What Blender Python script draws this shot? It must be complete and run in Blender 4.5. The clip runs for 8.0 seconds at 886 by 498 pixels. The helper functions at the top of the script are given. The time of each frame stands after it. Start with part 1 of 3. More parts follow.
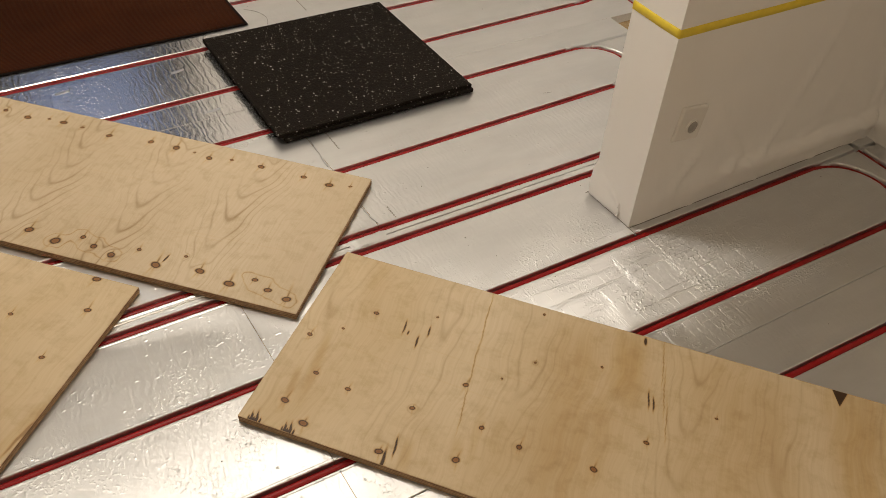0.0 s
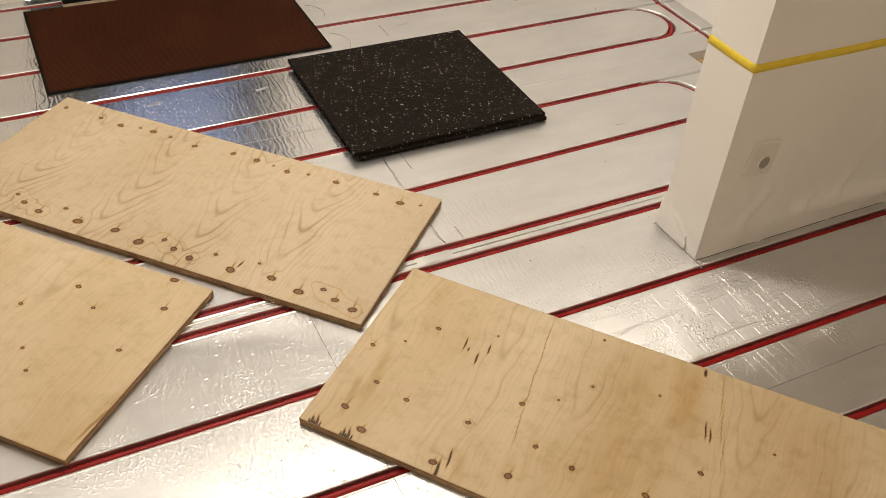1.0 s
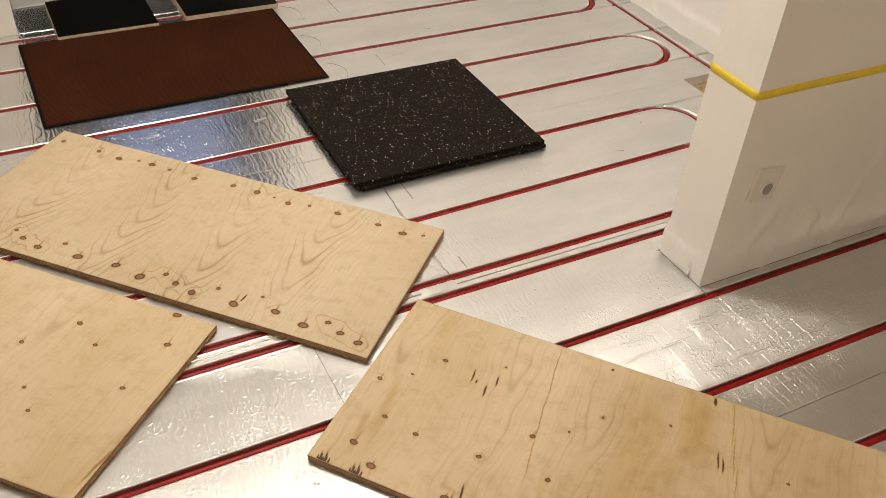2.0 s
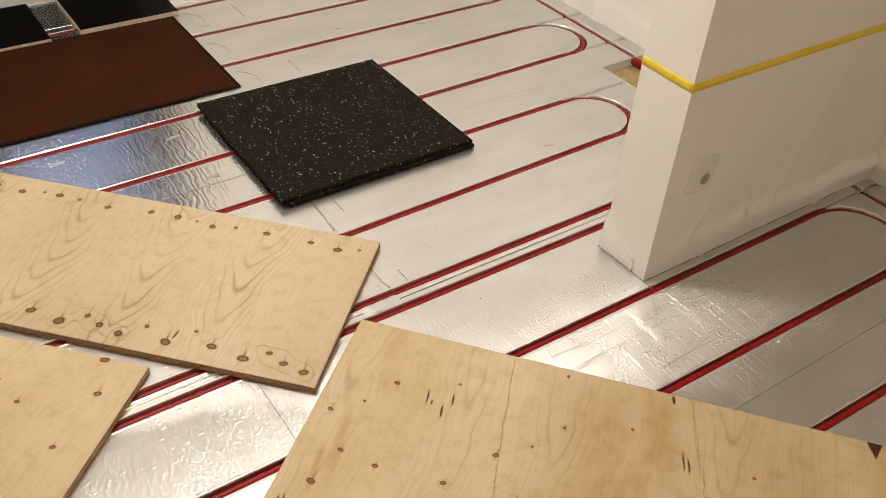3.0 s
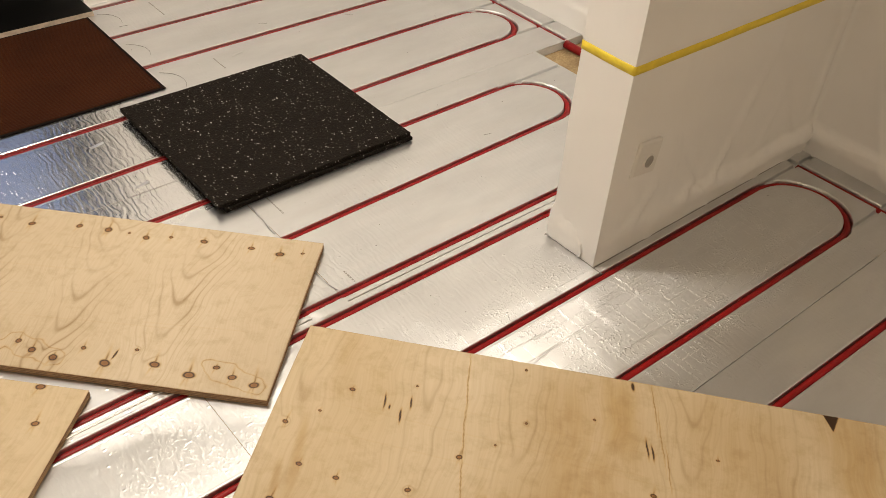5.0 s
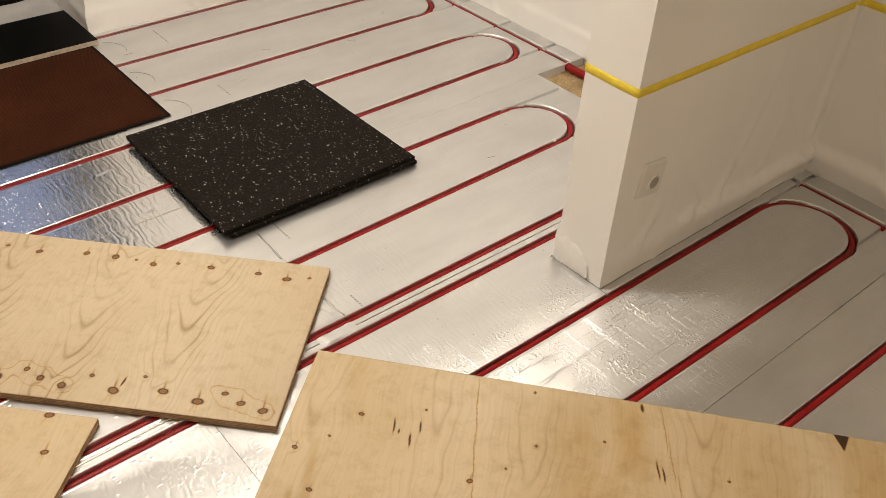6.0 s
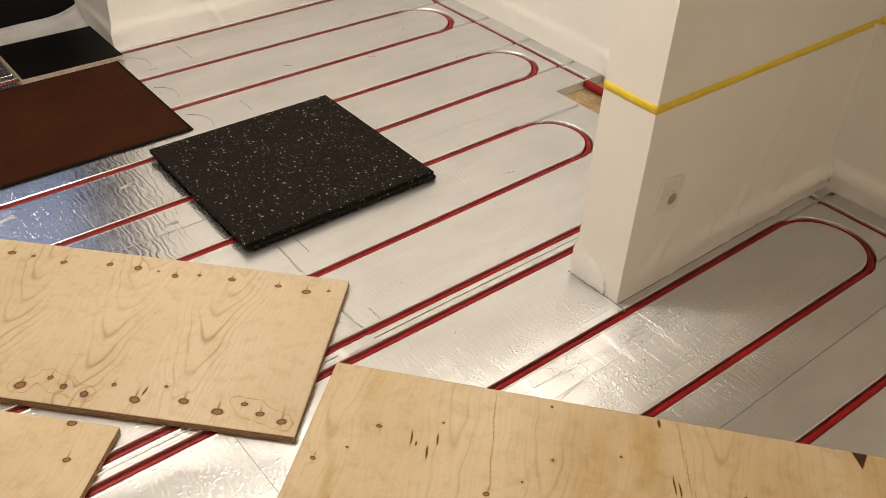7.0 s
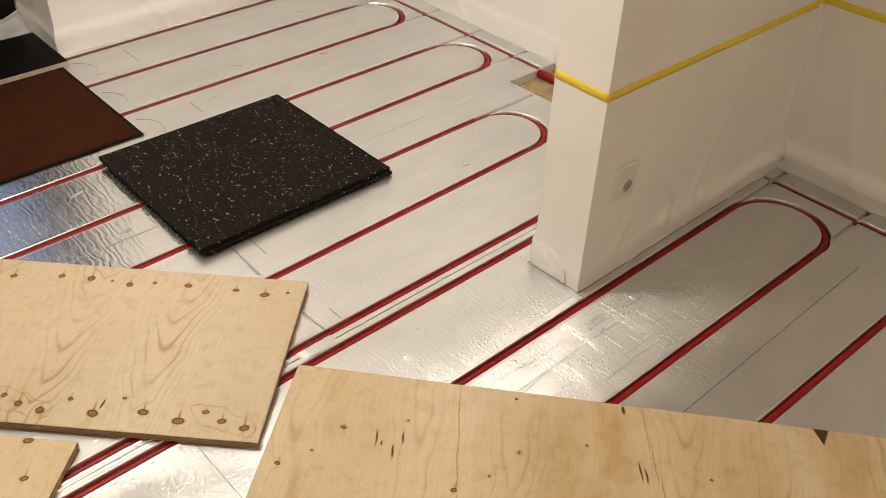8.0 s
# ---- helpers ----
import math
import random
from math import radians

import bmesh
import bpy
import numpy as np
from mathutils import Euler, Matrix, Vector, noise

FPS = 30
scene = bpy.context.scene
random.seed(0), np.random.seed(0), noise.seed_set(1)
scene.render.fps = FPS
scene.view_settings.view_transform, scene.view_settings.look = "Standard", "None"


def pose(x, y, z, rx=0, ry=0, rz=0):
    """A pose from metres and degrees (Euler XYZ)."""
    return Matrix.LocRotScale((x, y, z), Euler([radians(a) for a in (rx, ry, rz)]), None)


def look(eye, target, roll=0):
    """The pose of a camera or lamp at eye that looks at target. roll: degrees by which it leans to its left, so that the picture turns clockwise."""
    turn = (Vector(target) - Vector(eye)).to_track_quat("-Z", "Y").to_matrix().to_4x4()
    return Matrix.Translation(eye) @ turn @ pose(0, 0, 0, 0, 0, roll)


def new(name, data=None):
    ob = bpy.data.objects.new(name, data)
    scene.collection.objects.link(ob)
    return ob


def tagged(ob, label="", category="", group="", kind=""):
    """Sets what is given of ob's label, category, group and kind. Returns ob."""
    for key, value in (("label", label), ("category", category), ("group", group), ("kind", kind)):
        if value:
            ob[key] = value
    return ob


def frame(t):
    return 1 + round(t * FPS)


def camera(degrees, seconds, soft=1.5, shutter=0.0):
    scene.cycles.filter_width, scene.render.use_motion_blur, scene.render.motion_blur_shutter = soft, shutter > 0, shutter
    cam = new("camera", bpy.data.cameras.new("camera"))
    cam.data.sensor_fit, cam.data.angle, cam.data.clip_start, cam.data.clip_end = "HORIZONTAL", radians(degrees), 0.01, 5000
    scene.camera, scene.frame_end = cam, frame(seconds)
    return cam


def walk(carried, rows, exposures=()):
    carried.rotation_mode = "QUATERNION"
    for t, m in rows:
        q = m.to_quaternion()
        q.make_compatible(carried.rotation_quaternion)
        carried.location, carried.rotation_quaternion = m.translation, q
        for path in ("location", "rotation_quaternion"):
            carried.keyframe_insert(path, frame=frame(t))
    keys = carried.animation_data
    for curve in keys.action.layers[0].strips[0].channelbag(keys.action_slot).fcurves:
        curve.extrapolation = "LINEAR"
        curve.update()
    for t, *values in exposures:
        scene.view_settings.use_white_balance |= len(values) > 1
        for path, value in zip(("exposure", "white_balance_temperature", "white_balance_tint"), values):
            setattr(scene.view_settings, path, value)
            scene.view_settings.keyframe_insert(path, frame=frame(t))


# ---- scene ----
cam = camera(52.8, 8.0, 0.5)
PATH = [
    (0, (-1.388, -1.181, 1.437), (-0.535, 0.045, 0.107), 5.1),
    (0.5, (-1.407, -1.216, 1.448), (-0.638, 0.11, 0.163), 4.5),
    (1, (-1.406, -1.229, 1.442), (-0.668, 0.114, 0.157), 4.3),
    (1.2, (-1.409, -1.234, 1.433), (-0.676, 0.11, 0.145), 4.3),
    (2.3, (-1.439, -1.16, 1.453), (-0.621, 0.191, 0.226), 4.0),
    (2.5, (-1.442, -1.135, 1.456), (-0.586, 0.197, 0.234), 4.0),
    (3, (-1.435, -1.071, 1.442), (-0.503, 0.174, 0.185), 4.1),
    (3.5, (-1.426, -1.024, 1.427), (-0.439, 0.151, 0.144), 4.4),
    (4, (-1.426, -1.014, 1.427), (-0.405, 0.14, 0.151), 4.3),
    (5.5, (-1.433, -1.003, 1.425), (-0.387, 0.137, 0.158), 4.2),
    (6, (-1.44, -1.0, 1.43), (-0.382, 0.166, 0.197), 3.5),
    (6.5, (-1.445, -1.003, 1.435), (-0.4, 0.196, 0.222), 3.2),
    (7, (-1.453, -1.01, 1.437), (-0.411, 0.198, 0.23), 3.1),
    (7.5, (-1.45, -1.009, 1.44), (-0.41, 0.203, 0.236), 3.0),
    (7.8, (-1.436, -1.008, 1.444), (-0.383, 0.192, 0.242), 2.5),
    (8, (-1.431, -1.01, 1.435), (-0.336, 0.14, 0.218), 2.3),
]
walk(cam, [(t, look(eye, target, roll)) for t, eye, target, roll in PATH], ((0.0, -0.47), (0.4, -0.22), (1.2, -0.12), (2.3, -0.05), (8.0, -0.05)))

# ---- light: a pendant lamp, an unseen warm fill, dusk through the glass door ----
world = bpy.data.worlds.new("world")
scene.world = world
world.use_nodes = True
world.node_tree.nodes["Background"].inputs["Color"].default_value = (0.10, 0.16, 0.30, 1)
world.node_tree.nodes["Background"].inputs["Strength"].default_value = 0.25


def area_lamp(name, eye, target, size, watts, colour):
    data = bpy.data.lights.new(name, "AREA")
    data.shape, data.size, data.energy, data.color = "DISK", size, watts, colour
    ob = new(name, data)
    ob.matrix_world = look(eye, target)
    return ob


pendant = bpy.data.lights.new("pendant_lamp_light", "POINT")
pendant.energy, pendant.color, pendant.shadow_soft_size = 88, (1.0, 0.893, 0.762), 0.20
new("pendant_lamp_light", pendant).location = (-0.92, 0.96, 2.05)
# unseen fill, added to brighten the spur's face and the right-hand wall
area_lamp("second_ceiling_lamp_light", (-1.2, -2.2, 2.42), (-1.2, -2.2, 0), 0.26, 23, (1.0, 0.81, 0.60))


# ---- materials ----
def material(name):
    m = bpy.data.materials.new(name)
    m.use_nodes = True
    nt = m.node_tree
    return m, nt, nt.nodes["Principled BSDF"]


def add(nt, kind, **values):
    n = nt.nodes.new(kind)
    for key, value in values.items():
        n.inputs[key.replace("_", " ")].default_value = value
    return n


def ramp(nt, fac, stops):
    n = nt.nodes.new("ShaderNodeValToRGB")
    els = n.color_ramp.elements
    while len(els) < len(stops):
        els.new(0.5)
    for e, (p, c) in zip(els, stops):
        e.position, e.color = p, (*c, 1) if len(c) == 3 else c
    nt.links.new(fac, n.inputs["Fac"])
    return n.outputs["Color"]


def mixed(nt, kind, fac, a, b):
    n = nt.nodes.new("ShaderNodeMix")
    n.data_type, n.blend_type = "RGBA", kind
    for socket, value in ((n.inputs[0], fac), (n.inputs[6], a), (n.inputs[7], b)):
        if hasattr(value, "links"):
            nt.links.new(value, socket)
        else:
            socket.default_value = value
    return n.outputs[2]


def place(nt, scale=(1, 1, 1), turn=0.0, source="Object"):
    t = nt.nodes.new("ShaderNodeTexCoord")
    m = nt.nodes.new("ShaderNodeMapping")
    m.inputs["Scale"].default_value = scale
    m.inputs["Rotation"].default_value = (0, 0, turn)
    nt.links.new(t.outputs[source], m.inputs["Vector"])
    return m.outputs["Vector"]


def noise_at(nt, where, scale, detail=4.0, rough=0.55, distort=0.0):
    n = add(nt, "ShaderNodeTexNoise", Scale=scale, Detail=detail, Roughness=rough, Distortion=distort)
    nt.links.new(where, n.inputs["Vector"])
    return n.outputs["Fac"]


def bumped(nt, bsdf, height, strength, distance, before=None):
    b = add(nt, "ShaderNodeBump", Strength=strength, Distance=distance)
    nt.links.new(height, b.inputs["Height"])
    if before is not None:
        nt.links.new(before, b.inputs["Normal"])
    nt.links.new(b.outputs["Normal"], bsdf.inputs["Normal"])
    return b.outputs["Normal"]


def math_node(nt, op, a, b=None):
    n = nt.nodes.new("ShaderNodeMath")
    n.operation = op
    for socket, value in zip(n.inputs, (a, b)):
        if value is None:
            continue
        if hasattr(value, "links"):
            nt.links.new(value, socket)
        else:
            socket.default_value = value
    return n.outputs[0]


def plain(name, colour, rough, metal=0.0, spread=0.12, scale=30.0, bump=0.0, gloss=0.5):
    m, nt, b = material(name)
    p = place(nt)
    n = noise_at(nt, p, scale)
    dark, light = [tuple(c * f for c in colour) for f in (1 - spread, 1 + spread)]
    nt.links.new(ramp(nt, n, [(0.3, dark), (0.7, light)]), b.inputs["Base Color"])
    b.inputs["Roughness"].default_value, b.inputs["Metallic"].default_value = rough, metal
    b.inputs["Specular IOR Level"].default_value = gloss
    if bump:
        bumped(nt, b, noise_at(nt, p, scale * 6), bump, 0.002)
    return m


def stretched(nt, scale, turn=0.0, detail=3.0):
    return noise_at(nt, place(nt, scale, turn), 1.0, detail, 0.6)


def foil_material():
    """Aluminium foil: wavy crinkles in patches, pin dents, embossing; scratched dull where people walked along the middle."""
    m, nt, b = material("aluminium_foil")
    p = place(nt)
    wave = nt.nodes.new("ShaderNodeTexWave")
    wave.wave_type, wave.bands_direction = "BANDS", "X"
    for key, value in (("Scale", 19.0), ("Distortion", 10.0), ("Detail", 4.0), ("Detail Scale", 1.8)):
        wave.inputs[key].default_value = value
    nt.links.new(place(nt, (1.0, 0.5, 1.0), 0.12), wave.inputs["Vector"])
    patch = ramp(nt, noise_at(nt, p, 2.1, 3.0), [(0.44, (0, 0, 0)), (0.60, (1, 1, 1))])
    spots = nt.nodes.new("ShaderNodeSeparateXYZ")
    nt.links.new(p, spots.inputs[0])
    loose = math_node(nt, "MINIMUM", math_node(nt, "SUBTRACT", -0.60, spots.outputs[0]), math_node(nt, "SUBTRACT", spots.outputs[1], 0.74))
    loose = ramp(nt, math_node(nt, "ADD", loose, math_node(nt, "MULTIPLY", noise_at(nt, p, 5.0, 3.0), 0.25)), [(0.10, (0, 0, 0)), (0.2, (1, 1, 1))])
    patch = mixed(nt, "LIGHTEN", 1.0, patch, loose)
    crinkle = mixed(nt, "MULTIPLY", 1.0, wave.outputs["Color"], patch)
    dents = nt.nodes.new("ShaderNodeTexVoronoi")
    dents.inputs["Scale"].default_value = 34.0
    nt.links.new(place(nt, (1.0, 1.4, 1.0), 0.3), dents.inputs["Vector"])
    dent = ramp(nt, dents.outputs["Distance"], [(0.0, (1, 1, 1)), (0.17, (0, 0, 0))])
    dent = mixed(nt, "MULTIPLY", 1.0, dent, ramp(nt, noise_at(nt, p, 4.0, 3.0), [(0.42, (0, 0, 0)), (0.52, (1, 1, 1))]))
    # walked-on stretch
    axes = nt.nodes.new("ShaderNodeSeparateXYZ")
    nt.links.new(p, axes.inputs[0])
    far = math_node(nt, "ABSOLUTE", math_node(nt, "ADD", axes.outputs[1], 0.15))
    far = math_node(nt, "ADD", far, math_node(nt, "MULTIPLY", noise_at(nt, p, 3.0, 3.0), 0.30))
    far = math_node(nt, "SUBTRACT", far, math_node(nt, "MULTIPLY", math_node(nt, "MAXIMUM", math_node(nt, "SUBTRACT", -0.60, axes.outputs[0]), 0.0), 0.30))
    worn = ramp(nt, far, [(0.29, (1, 1, 1)), (0.42, (0, 0, 0))])
    # trodden marks: broken lines across and along the panels, dense small dents in patches
    broken = ramp(nt, noise_at(nt, p, 26.0, 3.0, 0.7), [(0.42, (0, 0, 0)), (0.58, (1, 1, 1))])
    lines_y = ramp(nt, stretched(nt, (95.0, 1.1, 1.0), 0.06, 2.0), [(0.585, (0, 0, 0)), (0.60, (1, 1, 1)), (0.615, (0, 0, 0))])
    lines_x = ramp(nt, stretched(nt, (1.4, 60.0, 1.0), -0.08, 2.0), [(0.60, (0, 0, 0)), (0.615, (1, 1, 1)), (0.63, (0, 0, 0))])
    front = ramp(nt, math_node(nt, "ADD", axes.outputs[0], 1.0), [(0.25, (0, 0, 0)), (0.5, (1, 1, 1))])
    trodden = mixed(nt, "MULTIPLY", 1.0, worn, front)
    crinkle = mixed(nt, "MULTIPLY", trodden, crinkle, (0.22, 0.22, 0.22, 1))
    hatch = mixed(nt, "MULTIPLY", 1.0, mixed(nt, "LIGHTEN", 1.0, lines_y, lines_x), trodden)
    hatch = mixed(nt, "MULTIPLY", 0.55, hatch, broken)
    near = ramp(nt, math_node(nt, "ADD", axes.outputs[1], math_node(nt, "MULTIPLY", noise_at(nt, p, 4.0, 2.0), 0.2)), [(0.22, (1, 1, 1)), (0.34, (0, 0, 0))])
    chips = ramp(nt, noise_at(nt, place(nt, (1.0, 0.7, 1.0), 0.5), 150.0, 2.0, 0.55, 0.2), [(0.52, (0, 0, 0)), (0.70, (1, 1, 1))])
    chips = mixed(nt, "MULTIPLY", 1.0, chips, ramp(nt, noise_at(nt, p, 8.0, 5.0, 0.65), [(0.46, (0, 0, 0)), (0.60, (1, 1, 1))]))
    chips = mixed(nt, "MULTIPLY", 1.0, chips, near)
    chips = mixed(nt, "MULTIPLY", 1.0, chips, mixed(nt, "MIX", worn, (0.30, 0.30, 0.30, 1), (1, 1, 1, 1)))
    chips = mixed(nt, "MULTIPLY", 1.0, chips, mixed(nt, "MIX", front, (0.40, 0.40, 0.40, 1), (1, 1, 1, 1)))
    n1 = bumped(nt, b, noise_at(nt, p, 3.5, 2.0), 0.30, 0.005)
    n2 = bumped(nt, b, crinkle, 0.25, 0.0012, n1)
    n3 = bumped(nt, b, dent, 0.6, 0.0015, n2)
    n4 = bumped(nt, b, hatch, 0.55, 0.0012, n3)
    n5 = bumped(nt, b, chips, 0.8, 0.0014, n4)
    bumped(nt, b, stretched(nt, (300.0, 60.0, 1.0)), 0.07, 0.0004, n5)
    smear = noise_at(nt, place(nt, (1.0, 3.0, 1.0)), 4.0, 5.0, 0.6)
    nt.links.new(ramp(nt, smear, [(0.25, (0.640, 0.646, 0.650)), (0.75, (0.750, 0.756, 0.760))]), b.inputs["Base Color"])
    rough = ramp(nt, smear, [(0.3, (0.15, 0.15, 0.15)), (0.75, (0.25, 0.25, 0.25))])
    rough = mixed(nt, "MIX", loose, (0.31, 0.31, 0.31, 1), rough)
    rough = mixed(nt, "MIX", worn, rough, mixed(nt, "MIX", front, (0.47, 0.47, 0.47, 1), (0.30, 0.30, 0.30, 1)))
    nt.links.new(rough, b.inputs["Roughness"])
    along = nt.nodes.new("ShaderNodeCombineXYZ")
    along.inputs[0].default_value = 1.0
    nt.links.new(along.outputs[0], b.inputs["Tangent"])
    nt.links.new(mixed(nt, "MIX", worn, (0, 0, 0, 1), (0.94, 0.94, 0.94, 1)), b.inputs["Anisotropic"])
    b.inputs["Metallic"].default_value = 0.93
    return m


def wood_material(name, tone, seed, lined, blotch, knots=1.0):
    """Rotary-cut pine veneer: the grain follows the attribute 'grain', the knots the attribute 'knot'."""
    m, nt, b = material(name)
    at = nt.nodes.new("ShaderNodeAttribute")
    at.attribute_name = "grain"
    kn = nt.nodes.new("ShaderNodeAttribute")
    kn.attribute_name = "knot"

    def along(scale):
        mp = nt.nodes.new("ShaderNodeMapping")
        mp.inputs["Scale"].default_value, mp.inputs["Location"].default_value = (scale[0], scale[1], 0.0), (seed, seed * 2.7, seed)
        nt.links.new(at.outputs["Vector"], mp.inputs["Vector"])
        return mp.outputs["Vector"]

    broad = noise_at(nt, along((4.2, 1.15, 1)), 1.0, 2.0, 0.4)
    split = nt.nodes.new("ShaderNodeSeparateXYZ")
    nt.links.new(at.outputs["Vector"], split.inputs[0])
    phase = math_node(nt, "ADD", split.outputs[2], math_node(nt, "MULTIPLY", broad, 34.0))
    rings = math_node(nt, "MULTIPLY_ADD", math_node(nt, "SINE", phase), 0.5)
    rings = ramp(nt, rings, [(0.0, (0, 0, 0)), (0.66, (0.05, 0.05, 0.05)), (0.92, (0.42, 0.42, 0.42)), (1.0, (1, 1, 1))])
    fine = noise_at(nt, along((170.0, 3.5, 1)), 1.0, 3.0, 0.7)
    tint = noise_at(nt, along((2.2, 1.3, 1)), 1.0, 2.0)
    base = ramp(nt, tint, [(0.32, tuple(c * f for c, f in zip(tone, blotch))), (0.60, tuple(c * 1.06 for c in tone))])
    base = mixed(nt, "MULTIPLY", 0.36, base, ramp(nt, fine, [(0.3, (0.80, 0.74, 0.64)), (0.6, (1, 1, 1))]))
    patch = ramp(nt, noise_at(nt, along((6.0, 2.4, 1)), 1.3, 3.0), [(0.40, (0.20, 0.20, 0.20)), (0.62, (lined, lined, lined))])
    blot = noise_at(nt, along((3.0, 3.0, 1)), 9.0, 5.0, 0.65)
    base = mixed(nt, "MULTIPLY", 0.6, base, ramp(nt, blot, [(0.30, (0.78, 0.73, 0.62)), (0.52, (1, 1, 1))]))
    ln = nt.nodes.new("ShaderNodeAttribute")
    ln.attribute_name = "line"
    lines = mixed(nt, "MULTIPLY", 1.0, mixed(nt, "MULTIPLY", 1.0, rings, patch), ln.outputs["Color"])
    base = mixed(nt, "MULTIPLY", lines, base, (0.50, 0.38, 0.23, 1))
    halo = ramp(nt, kn.outputs["Fac"], [(0.0, (1, 1, 1)), (0.22, (0.93, 0.84, 0.68)), (0.40, (0.50, 0.38, 0.22)), (0.54, (0.065, 0.034, 0.012)), (0.72, (0.17, 0.085, 0.025)), (0.85, (0.48, 0.26, 0.085)), (1.0, (0.40, 0.22, 0.08))])
    base = mixed(nt, "MULTIPLY", knots, base, halo)
    st = nt.nodes.new("ShaderNodeAttribute")
    st.attribute_name = "stain"
    soaked = mixed(nt, "MULTIPLY", 1.0, st.outputs["Color"], ramp(nt, noise_at(nt, along((14.0, 2.2, 1)), 1.0, 5.0, 0.65), [(0.30, (0.25, 0.25, 0.25)), (0.62, (1, 1, 1))]))
    base = mixed(nt, "MULTIPLY", soaked, base, (0.74, 0.61, 0.36, 1))
    nt.links.new(base, b.inputs["Base Color"])
    b.inputs["Roughness"].default_value = 0.58
    bumped(nt, b, fine, 0.15, 0.0008)
    return m


def rubber_material():
    m, nt, b = material("rubber_granulate")
    p = place(nt)
    v = nt.nodes.new("ShaderNodeTexVoronoi")
    v.inputs["Scale"].default_value = 230.0
    nt.links.new(place(nt, (1.0, 0.7, 1.0), 0.5), v.inputs["Vector"])
    pick = nt.nodes.new("ShaderNodeSeparateColor")
    nt.links.new(v.outputs["Color"], pick.inputs["Color"])
    fleck = math_node(nt, "MULTIPLY", math_node(nt, "GREATER_THAN", pick.outputs[0], 0.925), math_node(nt, "LESS_THAN", v.outputs["Distance"], 0.46))
    grain = noise_at(nt, p, 300.0, 2.0)
    black = ramp(nt, grain, [(0.35, (0.004, 0.003, 0.0022)), (0.7, (0.020, 0.0150, 0.011))])
    flecks = ramp(nt, pick.outputs[1], [(0.30, (0.06, 0.05, 0.04)), (0.7, (0.25, 0.23, 0.20)), (1.0, (0.55, 0.52, 0.47))])
    nt.links.new(mixed(nt, "MIX", fleck, black, flecks), b.inputs["Base Color"])
    b.inputs["Roughness"].default_value, b.inputs["Specular IOR Level"].default_value = 0.9, 0.12
    n1 = bumped(nt, b, v.outputs["Distance"], 0.7, 0.003)
    bumped(nt, b, grain, 0.5, 0.002, n1)
    return m


def carpet_material():
    m, nt, b = material("brown_ribbed_textile")
    p = place(nt)
    rib = nt.nodes.new("ShaderNodeTexWave")
    rib.inputs["Scale"].default_value, rib.inputs["Distortion"].default_value = 42.0, 1.2
    rib.inputs["Detail Scale"].default_value = 3.0
    nt.links.new(place(nt, (0.25, 1.0, 1.0), 1.571), rib.inputs["Vector"])
    tuft = noise_at(nt, p, 260.0, 3.0)
    wear = noise_at(nt, p, 5.0, 4.0, 0.6)
    base = ramp(nt, wear, [(0.25, (0.034, 0.0100, 0.0032)), (0.8, (0.058, 0.0168, 0.0054))])
    base = mixed(nt, "MULTIPLY", 0.8, base, ramp(nt, tuft, [(0.3, (0.45, 0.45, 0.45)), (0.7, (1.25, 1.2, 1.1))]))
    lint = nt.nodes.new("ShaderNodeTexVoronoi")
    lint.inputs["Scale"].default_value = 30.0
    nt.links.new(p, lint.inputs["Vector"])
    base = mixed(nt, "MULTIPLY", 0.5, base, ramp(nt, rib.outputs["Fac"], [(0.2, (0.55, 0.55, 0.55)), (0.8, (1.25, 1.2, 1.15))]))
    spot = ramp(nt, lint.outputs["Distance"], [(0.0, (1, 1, 1)), (0.045, (0, 0, 0))])
    base = mixed(nt, "MIX", spot, base, (0.22, 0.15, 0.10, 1))
    nt.links.new(base, b.inputs["Base Color"])
    b.inputs["Roughness"].default_value, b.inputs["Specular IOR Level"].default_value = 0.95, 0.1
    n1 = bumped(nt, b, rib.outputs["Fac"], 0.5, 0.002)
    bumped(nt, b, tuft, 0.8, 0.003, n1)
    return m


def film_material():
    m, nt, b = material("white_masking_film")
    p = place(nt)
    n = noise_at(nt, p, 2.0, 3.0)
    nt.links.new(ramp(nt, n, [(0.3, (0.80, 0.785, 0.76)), (0.7, (0.865, 0.855, 0.83))]), b.inputs["Base Color"])
    b.inputs["Roughness"].default_value = 0.42
    n1 = bumped(nt, b, noise_at(nt, place(nt, (1.0, 1.0, 0.35)), 7.0, 3.0, 0.5, 0.6), 0.35, 0.008)
    bumped(nt, b, noise_at(nt, p, 60.0, 3.0), 0.12, 0.002, n1)
    return m


def osb_material():
    m, nt, b = material("particle_board")
    v = nt.nodes.new("ShaderNodeTexVoronoi")
    v.inputs["Scale"].default_value = 150.0
    nt.links.new(place(nt, (1.0, 2.2, 1.0), 0.4), v.inputs["Vector"])
    n = noise_at(nt, place(nt), 18.0, 5.0)
    c = nt.nodes.new("ShaderNodeSeparateColor")
    nt.links.new(v.outputs["Color"], c.inputs["Color"])
    base = ramp(nt, c.outputs[0], [(0.0, (0.36, 0.25, 0.12)), (0.5, (0.46, 0.33, 0.17)), (1.0, (0.54, 0.41, 0.23))])
    nt.links.new(mixed(nt, "MULTIPLY", 0.6, base, ramp(nt, n, [(0.3, (0.5, 0.45, 0.4)), (0.6, (1, 1, 1))])), b.inputs["Base Color"])
    b.inputs["Roughness"].default_value = 0.8
    bumped(nt, b, v.outputs["Distance"], 0.5, 0.002)
    return m


